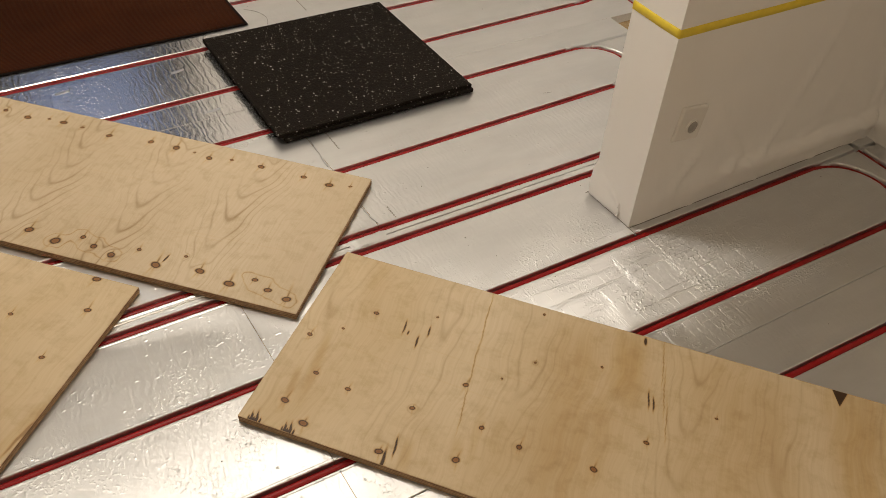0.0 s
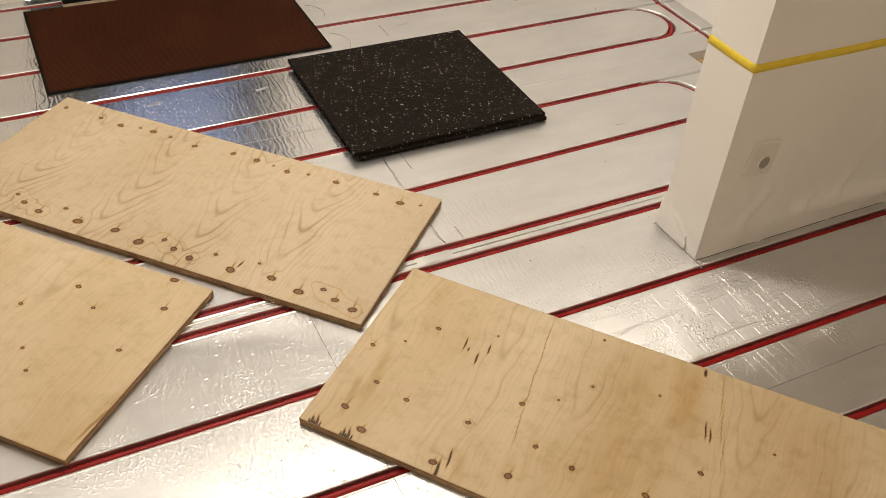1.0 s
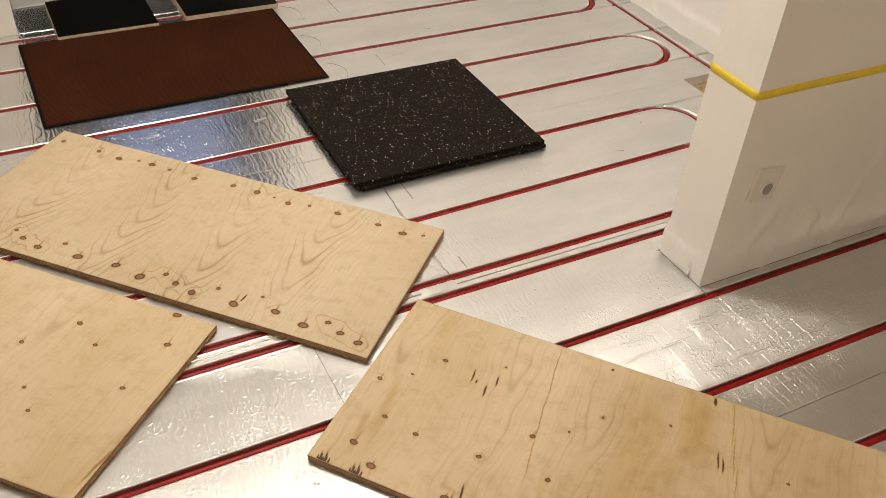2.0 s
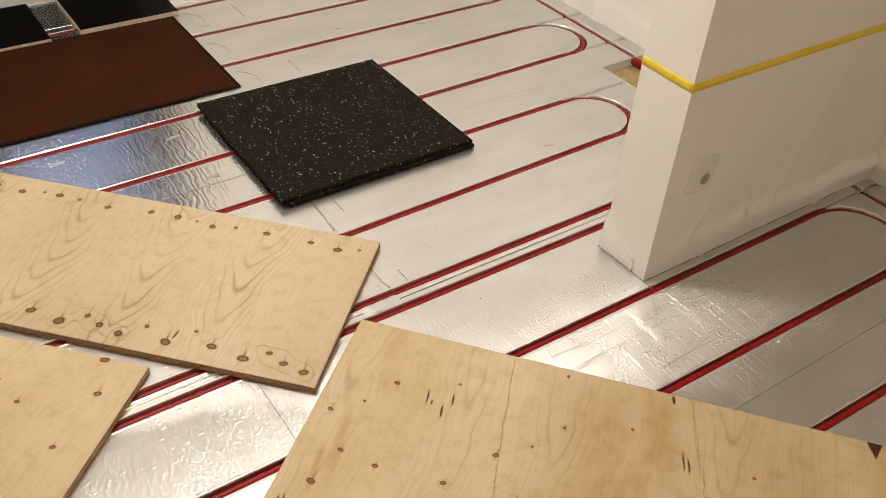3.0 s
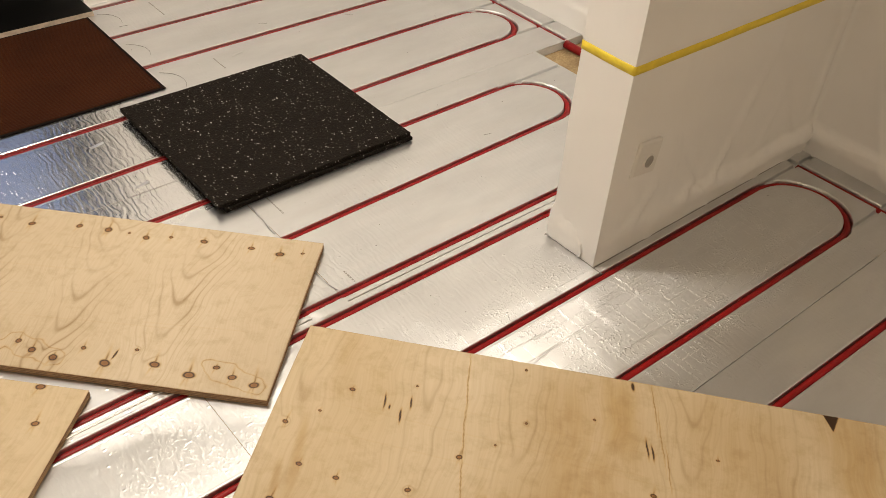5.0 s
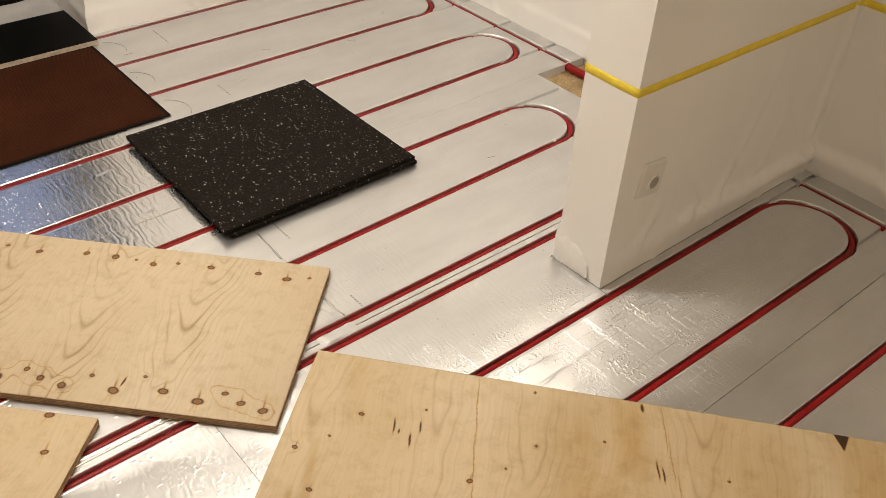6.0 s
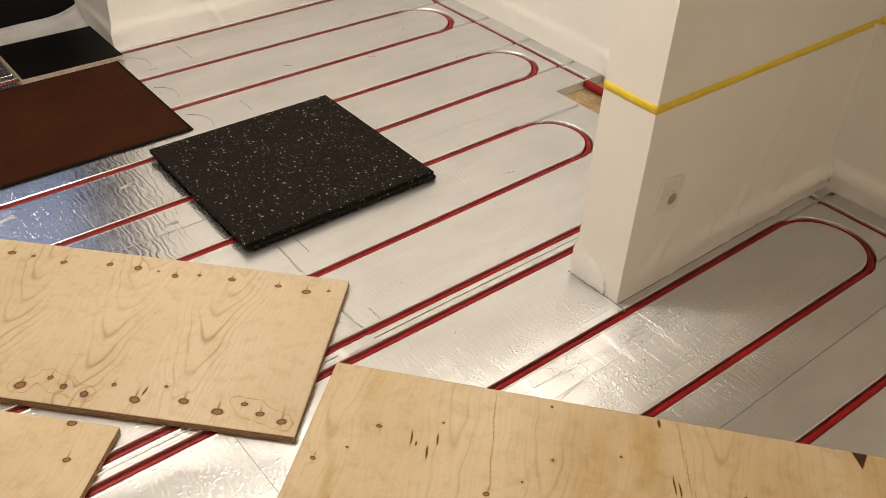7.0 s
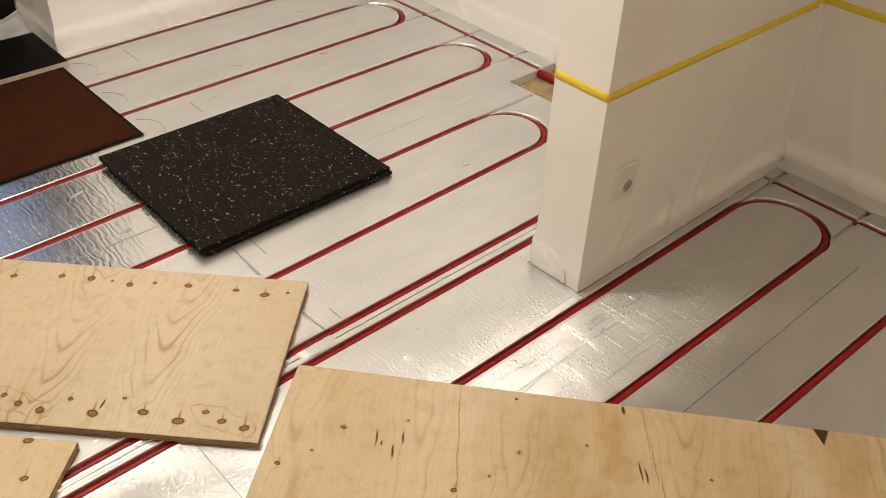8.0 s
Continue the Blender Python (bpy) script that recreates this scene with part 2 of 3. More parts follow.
FOIL = foil_material()
FILM = film_material()
# masking film in the niche: shade given by grey colour and half alpha
SHADED_FILM = plain("shade_greyed_film", (0.62, 0.61, 0.60), 0.3, spread=0.12, scale=9.0, bump=0.15)
SHADED_FILM.node_tree.nodes["Principled BSDF"].inputs["Alpha"].default_value = 0.5
RUBBER = rubber_material()
CARPET = carpet_material()
OSB = osb_material()
PIPE = plain("red_plastic_pipe", (0.255, 0.0062, 0.0066), 0.42, spread=0.18, scale=9.0, gloss=0.25)
TAPE = plain("yellow_tape", (0.80, 0.62, 0.05), 0.5, spread=0.07, scale=40.0, bump=0.1)
PAINT = plain("white_wall_paint", (0.74, 0.72, 0.68), 0.7, spread=0.03, scale=4.0, bump=0.05)
EPS = plain("white_foam_edge", (0.72, 0.71, 0.68), 0.8, spread=0.06, scale=120.0, bump=0.3)
# tone for unseen walls only, chosen to dim and warm the bounced light
BOUNCE_DIMMER = plain("bounce_dimming_beige", (0.50, 0.41, 0.30), 0.75, spread=0.05, scale=4.0, bump=0.05)
WHITE_PLASTIC = plain("white_plastic", (0.74, 0.72, 0.68), 0.35, spread=0.03, scale=20.0)
GREY_PLASTIC = plain("grey_shaded_insert", (0.34, 0.32, 0.29), 0.5, spread=0.12, scale=70.0)
BLACK_RUBBER = plain("black_rubber_edge", (0.0055, 0.0036, 0.0028), 0.85, spread=0.25, scale=60.0, bump=0.2, gloss=0.12)
BLACK_FACE = plain("black_film_facing", (0.003, 0.0027, 0.0025), 0.45, spread=0.3, scale=14.0, bump=0.08, gloss=0.10)
DARK_FRAME = plain("dark_door_paint", (0.005, 0.0045, 0.0045), 0.5, spread=0.2, scale=12.0, gloss=0.15)
PLY_LIGHT = plain("pale_ply", (0.44, 0.29, 0.16), 0.75, spread=0.22, scale=55.0, bump=0.3)
PALE_EDGE = plain("pale_cut_edge", (0.52, 0.43, 0.34), 0.8, spread=0.2, scale=50.0, bump=0.3)
PLY_DARK = plain("dark_ply", (0.27, 0.165, 0.09), 0.8, spread=0.3, scale=70.0, bump=0.3)
MARK_AND_GAP = plain("dark_mark_and_gap_shade", (0.22, 0.21, 0.20), 0.7, spread=0.2, scale=90.0)
PRINT = plain("faint_grey_print", (0.34, 0.33, 0.31), 0.5, 0.5, spread=0.2, scale=90.0)
WOOD_A = wood_material("knotty_pine_veneer", (0.555, 0.458, 0.320), 3.1, 0.82, (0.92, 0.89, 0.83))
WOOD_B = wood_material("pale_pine_veneer", (0.630, 0.525, 0.365), 7.7, 0.85, (0.85, 0.78, 0.64))


# ---- building helpers ----
def mesh_object(name, verts, faces, mat, parent=None, smooth=False):
    me = bpy.data.meshes.new(name)
    if isinstance(faces, np.ndarray):
        n = len(faces)
        me.vertices.add(len(verts))
        me.vertices.foreach_set("co", np.asarray(verts, np.float32).ravel())
        me.loops.add(4 * n)
        me.loops.foreach_set("vertex_index", faces.astype(np.int32).ravel())
        me.polygons.add(n)
        me.polygons.foreach_set("loop_start", np.arange(0, 4 * n, 4, dtype=np.int32))
        me.update(calc_edges=True)
    else:
        me.from_pydata([tuple(map(float, v)) for v in verts], [], [tuple(map(int, f)) for f in faces])
    me.materials.append(mat)
    if smooth:
        me.shade_smooth()
    else:
        me.shade_flat()
    me.update()
    ob = new(name, me)
    ob.parent = parent
    return ob


def part(name, bm, mat, parent, label=""):
    bmesh.ops.recalc_face_normals(bm, faces=bm.faces)
    me = bpy.data.meshes.new(name)
    bm.to_mesh(me)
    bm.free()
    me.materials.append(mat)
    ob = new(name, me)
    ob.parent = parent
    if label:
        tagged(ob, label)
    return ob


def box(x0, x1, y0, y1, z0, z1, bevel=0.0, segments=2):
    bm = bmesh.new()
    bmesh.ops.create_cube(bm, size=1.0)
    for v in bm.verts:
        v.co = Vector((x0 + (v.co.x + 0.5) * (x1 - x0), y0 + (v.co.y + 0.5) * (y1 - y0), z0 + (v.co.z + 0.5) * (z1 - z0)))
    if bevel:
        bmesh.ops.bevel(bm, geom=bm.edges[:], offset=bevel, segments=segments, affect="EDGES", profile=0.5)
    return bm


def grid_faces(nu, nv):
    i, j = np.meshgrid(np.arange(nu - 1), np.arange(nv - 1), indexing="ij")
    a = (i * nv + j).ravel()
    return np.stack([a, a + nv, a + nv + 1, a + 1], 1)


def sheet(name, pts, mat, parent=None, smooth=True):
    """A surface from an array of shape (nu, nv, 3)."""
    nu, nv, _ = pts.shape
    return mesh_object(name, pts.reshape(-1, 3), grid_faces(nu, nv), mat, parent, smooth)


def tube(name, path, radius, mat, parent=None, sides=12, caps=True):
    path = np.array(path, float)
    ahead = np.gradient(path, axis=0)
    ahead /= np.linalg.norm(ahead, axis=1)[:, None]
    side = np.cross(ahead, (0, 0, 1.0))
    side /= np.linalg.norm(side, axis=1)[:, None]
    up = np.cross(side, ahead)
    a = np.linspace(0, 2 * math.pi, sides, endpoint=False)
    ring = path[:, None] + radius * (np.cos(a)[None, :, None] * side[:, None] + np.sin(a)[None, :, None] * up[:, None])
    n = len(path)
    faces = [(i * sides + k, i * sides + (k + 1) % sides, (i + 1) * sides + (k + 1) % sides, (i + 1) * sides + k) for i in range(n - 1) for k in range(sides)]
    if caps:
        faces += [tuple(range(sides - 1, -1, -1)), tuple((n - 1) * sides + k for k in range(sides))]
    return mesh_object(name, ring.reshape(-1, 3), faces, mat, parent, True)


# ---- room: walls, ceiling, subfloor ----
WALL_X, LEFT_Y, NICHE_X, NICHE_Y = 0.938, 2.068, -0.428, 2.42
T = 0.152


def structure(name, bm, mat, label, category):
    ob = part(name, bm, mat, None)
    return tagged(ob, label, category, kind="structure")


structure("subfloor", box(-4.3, 1.1, -3.3, 4.2, -0.09, -0.032), OSB, "brown particle board subfloor under the foam panels", "floor")
structure("wall_east", box(WALL_X, 1.1, -3.3, LEFT_Y, -0.03, 2.5), PAINT, "white painted wall covered with masking film", "wall")
structure("wall_north", box(NICHE_X, 1.1, LEFT_Y, NICHE_Y + 0.12, -0.03, 2.5), PAINT, "white painted wall beside the door niche", "wall")
structure("wall_north_west", box(-4.3, -1.36, LEFT_Y, NICHE_Y + 0.12, -0.03, 2.5), PAINT, "white painted wall beside the door niche", "wall")
structure("wall_lintel", box(-1.36, NICHE_X, NICHE_Y - 0.10, NICHE_Y + 0.12, 2.10, 2.5), PAINT, "white painted lintel above the glass door", "wall")
# two unseen closing walls, beige to hold back bounce
structure("wall_west", box(-4.42, -4.3, -3.3, NICHE_Y, -0.03, 2.5), BOUNCE_DIMMER, "unseen beige wall closing the room, toned to dim bounced light", "wall")
structure("wall_south", box(-4.42, 1.1, -3.42, -3.3, -0.03, 2.5), BOUNCE_DIMMER, "unseen beige wall closing the room, toned to dim bounced light", "wall")
structure("ceiling", box(-4.42, 1.1, -3.42, NICHE_Y + 0.12, 2.5, 2.6), PAINT, "plain white painted ceiling", "ceiling")
structure("wall_spur", box(0.008, WALL_X - 0.002, 0.008, T - 0.008, -0.03, 2.498, 0.003), PAINT, "short white wall end covered with masking film", "wall")

# glass door in the niche, dusk behind it
door = tagged(new("door_1"), "dark framed glass door in the niche, dusk outside", "door", kind="structure")
for x0, x1, z0, z1 in ((-1.352, -1.12, 0.02, 2.08), (-0.56, -0.436, 0.02, 2.08), (-1.12, -0.56, 0.02, 0.60), (-1.12, -0.56, 1.96, 2.08)):
    part("frame", box(x0, x1, NICHE_Y - 0.02, NICHE_Y + 0.04, z0, z1, 0.004), DARK_FRAME, door)
glass, nt, b = material("door_glass")
b.inputs["Transmission Weight"].default_value, b.inputs["Roughness"].default_value = 1.0, 0.02
pane = part("pane", box(-1.12, -0.56, NICHE_Y + 0.004, NICHE_Y + 0.012, 0.60, 1.96), glass, door, "clear glass pane")
pane.visible_shadow = False
dusk, nt, b = material("dusk_sky")
sep = nt.nodes.new("ShaderNodeSeparateXYZ")
nt.links.new(place(nt), sep.inputs[0])
sky = ramp(nt, math_node(nt, "MULTIPLY", sep.outputs[2], 0.4), [(0.2, (0.02, 0.03, 0.06)), (0.36, (0.12, 0.24, 0.66)), (0.7, (0.42, 0.56, 0.95))])
nt.links.new(sky, b.inputs["Emission Color"])
b.inputs["Emission Strength"].default_value, b.inputs["Base Color"].default_value = 0.72, (0, 0, 0, 1)
structure("backdrop", box(-3.2, 1.6, 4.0, 4.02, 0.0, 2.8), dusk, "blue dusk sky outside the glass door", "backdrop")

# ---- masking film draped on the walls, its yellow tape ----
ROUTE = [(WALL_X, -2.6), (WALL_X, 0.0), (0.0, 0.0), (0.0, T), (WALL_X, T), (WALL_X, LEFT_Y), (NICHE_X, LEFT_Y), (NICHE_X, NICHE_Y - 0.02)]
ROUTE = [(x - 0.004 if x > 0.9 else x, y) for x, y in ROUTE]
ROUTE = [(x, y - 0.006 if y == LEFT_Y else y) for x, y in ROUTE]


def route_points(a, b, step):
    """Points of the walls' route from corner a to corner b: place, normal into the room, corner number."""
    dirs = [(np.array(q) - np.array(p)) / np.linalg.norm(np.array(q) - np.array(p)) for p, q in zip(ROUTE, ROUTE[1:])]
    norms = [np.array((-d[1], d[0])) for d in dirs]
    out = []
    for k in range(a, b):
        p, q = np.array(ROUTE[k]), np.array(ROUTE[k + 1])
        n = max(2, int(np.linalg.norm(q - p) / step))
        for i in range(n + 1):
            m = norms[k]
            if i == n and k + 1 < len(norms):
                m = m + norms[k + 1]
            elif i == 0 and k > 0:
                m = m + norms[k - 1]
            if i or k == a:
                out.append((p + (q - p) * i / n, m, k + i / n))
    return out


TAPE_Z = 0.541
# long creases in the film on the spur's face: x and z of both ends, height, width
CREASES = [(0.60, 0.50, 0.50, 0.20, 0.007, 0.010), (0.50, 0.20, 0.44, 0.075, 0.008, 0.010), (0.905, 0.60, 0.893, 0.10, 0.012, 0.012), (0.20, 0.19, 0.11, 0.07, 0.009, 0.010), (0.19, 0.27, 0.27, 0.268, 0.004, 0.006),
           (0.36, 0.13, 0.30, 0.06, 0.006, 0.012), (0.70, 0.30, 0.64, 0.11, 0.004, 0.012), (0.085, 0.235, 0.13, 0.13, 0.003, 0.012), (0.58, 0.10, 0.70, 0.13, 0.005, 0.010)]


def film_off(s, x, y, z):
    """How far the film stands off the wall."""
    held = min(1.0, 0.15 + abs(z - TAPE_Z) / 0.22)
    v = Vector((x * 3.1, y * 3.1, z * 1.7))
    off = (0.0035 * noise.noise(v) + 0.0018 * noise.noise(v * 3.3)) * (held if s < 4 else 1.0)
    fold = noise.noise(Vector((x * 2.2 + z * 1.4, y * 2.2 - z * 1.1, 4.0)))
    if s < 2 or s >= 4:
        off += 0.003 * noise.noise(Vector((x * 9, y * 9, z * 0.8))) * min(1.0, z * 6) * held
    off += (0.006 if s < 2 else 0.0055) * max(0.0, 1 - abs(fold) / 0.05) * min(1.0, max(0.0, (0.46 - z) * 4)) * (0.3 if 2 <= s <= 3 else 1.0)
    if 1 < s < 2:
        for x0, z0, x1, z1, tall, wide in CREASES:
            dx, dz = x1 - x0, z1 - z0
            at = ((x - x0) * dx + (z - z0) * dz) / (dx * dx + dz * dz)
            side = ((x - x0) * dz - (z - z0) * dx) / math.hypot(dx, dz)
            off += tall * math.exp(-(side / wide) ** 2) * max(0.0, min(1.0, 5 * at, 5 * (1 - at)))
    k = (0.5 - 0.5 * math.tanh((z - 0.088) / 0.012)) * ((0.8 + 0.2 * min(1.0, z / 0.055)) if s >= 4 else (0.25 + 0.75 * min(1.0, z / 0.055)))
    if s <= 1 or s >= 4:
        skirt = 0.020 if s <= 1 else 0.008
    elif s < 2:
        skirt = 0.004 + 0.018 * (2 - s)
    else:
        skirt = 0.003
    off += k * skirt * (1 + 0.35 * noise.noise(Vector((x * 9, y * 9, z * 20))))
    if z < 0.10 and 1 < s < 4:
        off += 0.006 * max(0.0, noise.noise(Vector((x * 17, y * 17, z * 12)))) + (0.003 * noise.noise(Vector((x * 40, y * 40, z * 26))) * (1 - 10 * z) if s > 2 else 0.0)
    if z < 0.25 and s < 2:
        off += 0.0022 * noise.noise(Vector((x * 26, y * 26, z * 14))) * (1 - z / 0.25)
    return off if not 1.9 < s < 2.0 else off * (2.0 - s) * 10


LEVELS = [-0.004, 0.003, 0.008, 0.015, 0.025, 0.035, 0.045, 0.055, 0.065, 0.074, 0.082, 0.09, 0.098, 0.108, 0.12, 0.135, 0.15, 0.17] + [0.19 + 0.025 * k for k in range(26)] + [0.9, 1.0, 1.2, 1.5, 1.9, 2.3, 2.49]


def drape(runs, label):
    film = tagged(new("masking_film"), label, "masking film")
    for a, b in runs:
        pts = route_points(a, b, 0.012)
        rows = [[(p[0] + n[0] * (o := film_off(s, p[0], p[1], z)), p[1] + n[1] * o, z) for z in LEVELS] for p, n, s in pts]
        sheet("film_sheet", np.array(rows), FILM, film)
    return film


drape(((0, 2), (2, 3), (3, 4)), "white masking film over the wall end and corner")
drape(((4, 6), (6, 7)), "white masking film over the wall, gathered at its foot")


def tape_ribbon(a, b, label):
    pts = route_points(a, b, 0.012)
    rows = []
    for p, n, s in pts:
        z = TAPE_Z - 0.011 * max(0.0, min(1.0, 2 - s)) + 0.0012 * noise.noise(Vector((p[0] * 9, p[1] * 9, 2.0)))
        rows.append([(p[0] + n[0] * (o := film_off(s, p[0], p[1], TAPE_Z) + d), p[1] + n[1] * o, h) for h, d in ((z - 0.0108, 0.0002), (z - 0.0105, 0.0009), (z, 0.0010), (z + 0.0105, 0.0009), (z + 0.0108, 0.0002))])
    return tagged(sheet("masking_tape", np.array(rows), TAPE), label, "tape")


tape_ribbon(0, 3, "strip of yellow masking tape across the film")

# gathered cuff at the foot of the wall end
rows = []
for i in range(41):
    w = i / 40
    y = T + 0.004 - 0.128 * w
    top = 0.098 - 0.052 * w + 0.012 * math.sin(3.2 * w)
    rows.append([(-0.0015 - (0.009 * math.sin(math.pi * min(1.0, 0.15 + h * 0.85)) * (1 - 0.45 * w) + 0.003 * noise.noise(Vector((y * 20, h * 3.5, 3))) + 0.0010 * noise.noise(Vector((y * 70, h * 9, 7)))) * (1 if w < 0.97 else 0.2), y + (0.014 * (1 - h) if w > 0.9 else 0) - 0.004 * math.sin(6 * h) * w, 0.001 + top * h) for h in np.linspace(0, 1, 14)])
cuff = tagged(sheet("film_cuff", np.array(rows), FILM), "white film cuff folded at the foot of the wall end", "masking film")
cuff.modifiers.new("thickness", "SOLIDIFY").thickness = 0.0009

# low film edge in front of the door, the niche's shade put into its grey
rows = []
for i in range(61):
    x = -1.352 + 0.918 * i / 60
    top = 0.034 + 0.012 * noise.noise(Vector((x * 4, 1, 0))) + 0.042 * max(0, (x + 0.60) / 0.17) ** 2
    rows.append([(x, 2.375 - 0.10 * (1 - h) ** 2 + 0.008 * noise.noise(Vector((x * 9, h * 3, 0))), 0.004 + top * h ** 1.4) for h in np.linspace(0, 1, 12)])
low = tagged(sheet("film_edge", np.array(rows), SHADED_FILM), "half-clear masking film edge turned up before the door, niche shade in its grey", "masking film")
sol = low.modifiers.new("thickness", "SOLIDIFY")
sol.thickness = 0.0012

# wall socket under the film, tilted
socket_plate = tagged(new("wall_socket"), "white wall socket plate, its round insert bare through the film", "socket")
part("plate", box(-0.044, 0.044, -0.009, 0.004, -0.047, 0.047, 0.006, 3), WHITE_PLASTIC, socket_plate)
bm = bmesh.new()
bmesh.ops.create_cone(bm, cap_ends=True, segments=32, radius1=0.0165, radius2=0.0155, depth=0.006)
bmesh.ops.rotate(bm, verts=bm.verts, cent=(0, 0, 0), matrix=Matrix.Rotation(math.pi / 2, 3, "X"))
bmesh.ops.translate(bm, verts=bm.verts, vec=(0.006, -0.0085, -0.008))
part("insert", bm, GREY_PLASTIC, socket_plate, "grey round socket insert")
bm = bmesh.new()
for r0, r1, d in ((0.0165, 0.0195, 0.0022),):
    n = 36
    ring = [[bm.verts.new((0.006 + r * math.cos(a), y, -0.008 + r * math.sin(a))) for a in np.linspace(0, 2 * math.pi, n, endpoint=False)] for r, y in ((r0, -0.009), (r0, -0.0125), (r1, -0.0115), (r1, -0.008))]
    for p, q in zip(ring, ring[1:]):
        for k in range(n):
            bm.faces.new((p[k], p[(k + 1) % n], q[(k + 1) % n], q[k]))
part("rim", bm, WHITE_PLASTIC, socket_plate)
socket_plate.matrix_world = pose(0.114, 0.001, 0.283, 0, 8, 0)

# ---- floor: foil-faced foam panels with grooves ----
# straight pipes: height of the line on the plan at x = 0, and its slope
LINES = {"a": (-0.815, -0.02), "b": (-0.548, -0.028), "c": (-0.300, -0.014), "d": (-0.0385, -0.003), "e": (0.2235, 0.0), "f": (0.281, 0.0),
         "g": (0.5450, 0.0215), "h": (0.7915, 0.008), "i": (1.041, 0.014), "j": (1.288, 0.006), "k": (1.536, 0.004), "l": (1.782, 0.0), "m": (2.031, 0.019)}
LOOPS = [("a", "b", 0.665), ("c", "d", 0.642), ("g", "h", 0.436), ("i", "j", 0.668), ("k", "l", 0.668)]
CROSS_X = 0.851
HOLE = (0.692, 0.931, 0.706, 0.913)
floor = tagged(new("floor"), "floor heating panels faced with crinkled aluminium foil", "floor", kind="structure")


def line_y(key, x):
    return LINES[key][0] + LINES[key][1] * x


def panel(x0, x1, y0, y1, lift=0.0, gap=0.0005):
    """One panel, its grooves along x."""
    g = gap
    ends = []
    for x in (x0 + g, x1 - (g if x1 not in END_X else 0.0)):
        prof = [(y0 + g, -0.03), (y0 + g, -0.0015), (y0 + g + 0.0015, 0.0)]
        for key in sorted(LINES, key=lambda k: LINES[k][0]):
            p = line_y(key, x)
            if not y0 + 0.014 < LINES[key][0] < y1 - 0.014:
                continue
            for dy, z in ((-0.0185, 0.0), (-0.0165, 0.0004), (-0.0132, 0.0003), (-0.0112, -0.0010), (-0.0105, -0.009), (-0.0075, -0.0205), (0, -0.0255)):
                prof.append((p + dy, z))
            for dy, z in ((0.0075, -0.0205), (0.0105, -0.009), (0.0112, -0.0010), (0.0132, 0.0003), (0.0165, 0.0004), (0.0185, 0.0)):
                prof.append((p + dy, z))
        prof += [(y1 - g - 0.0015, 0.0), (y1 - g, -0.0015), (y1 - g, -0.03)]
        ends.append([(x, y, z + lift) for y, z in prof])
    n = len(ends[0])
    faces = [(k, n + k, n + k + 1, k + 1) for k in range(n - 1)]
    ob = mesh_object("panel", ends[0] + ends[1], faces, FOIL, floor)
    return ob


END_X = [0.93, 0.645, 0.645, 0.415, 0.645]
ROWS_Y = [(-3.3, -1.086, ()), (-1.086, -0.415, (-0.25,)), (-0.415, 0.2535, (-0.965,)), (0.2535, 0.9125, (-0.564,)), (0.9125, 2.062, (-1.60,))]
for n, (y0, y1, cuts) in enumerate(ROWS_Y):
    xs = [-4.3, *cuts, END_X[n]]
    for k, (x0, x1) in enumerate(zip(xs, xs[1:])):
        panel(x0, x1, y0, y1, 0.0, 0.0003 if n > 3 else 0.0006)
panel(-1.36, -0.43, 2.062, 2.43)

# panels with the turns, along the wall
step = 0.0016


def turn_panel(x0, y0, y1):
    gx = np.linspace(x0, 0.934, int((0.934 - x0) / step))
    gy = np.linspace(y0 + 0.0003, y1 - 0.0003, int((y1 - y0) / step))
    X, Y = np.meshgrid(gx, gy, indexing="ij")
    d = np.full(X.shape, 9.0)
    thin = np.full(X.shape, 9.0)
    for a, b, cx in LOOPS:
        ya, yb = line_y(a, cx), line_y(b, cx)
        mid, r = (ya + yb) / 2, (yb - ya) / 2
        arc = np.where(X >= cx, np.abs(np.hypot(X - cx, Y - mid) - r), 9.0)
        legs = np.where(X < cx, np.minimum(np.abs(Y - line_y(a, X)), np.abs(Y - line_y(b, X))), 9.0)
        d = np.minimum(d, np.minimum(arc, legs))
        thin = np.minimum(thin, np.where(X >= cx, np.minimum(np.abs(Y - ya), np.abs(Y - yb)), 9.0))
    for key in "efm":
        d = np.minimum(d, np.abs(Y - line_y(key, X)))
    d = np.minimum(d, np.abs(X - CROSS_X))
    Z = -0.0235 * np.clip((0.0128 - d) / 0.0022, 0, 1)
    Z = np.minimum(Z, -0.012 * np.clip((0.0075 - thin) / 0.003, 0, 1))
    Z += 0.0003 * np.exp(-((d - 0.017) / 0.004) ** 2)
    faces = grid_faces(*X.shape)
    cx = X.ravel()[faces].mean(1)
    cy = Y.ravel()[faces].mean(1)
    keep = ~((cx > HOLE[0]) & (cx < HOLE[1]) & (cy > HOLE[2]) & (cy < HOLE[3]))
    keep &= ~((cx > 0.004) & (cy > 0.006) & (cy < T - 0.006))
    return mesh_object("turn_panel", np.stack([X, Y, Z], -1).reshape(-1, 3), faces[keep], FOIL, floor, True)


for x0, (y0, y1, cuts) in list(zip(END_X, ROWS_Y))[1:]:
    turn_panel(x0, y0, y1)

# the cut-out in the foam
for x0, x1, y0, y1 in ((HOLE[0] - 0.006, HOLE[0], HOLE[2], HOLE[3]), (HOLE[0] - 0.006, HOLE[1], HOLE[3], HOLE[3] + 0.006), (HOLE[0] - 0.006, HOLE[1], HOLE[2] - 0.006, HOLE[2])):
    part("foam_edge", box(x0, x1, y0, y1, -0.031, -0.0012), EPS, floor, "cut white foam edge")

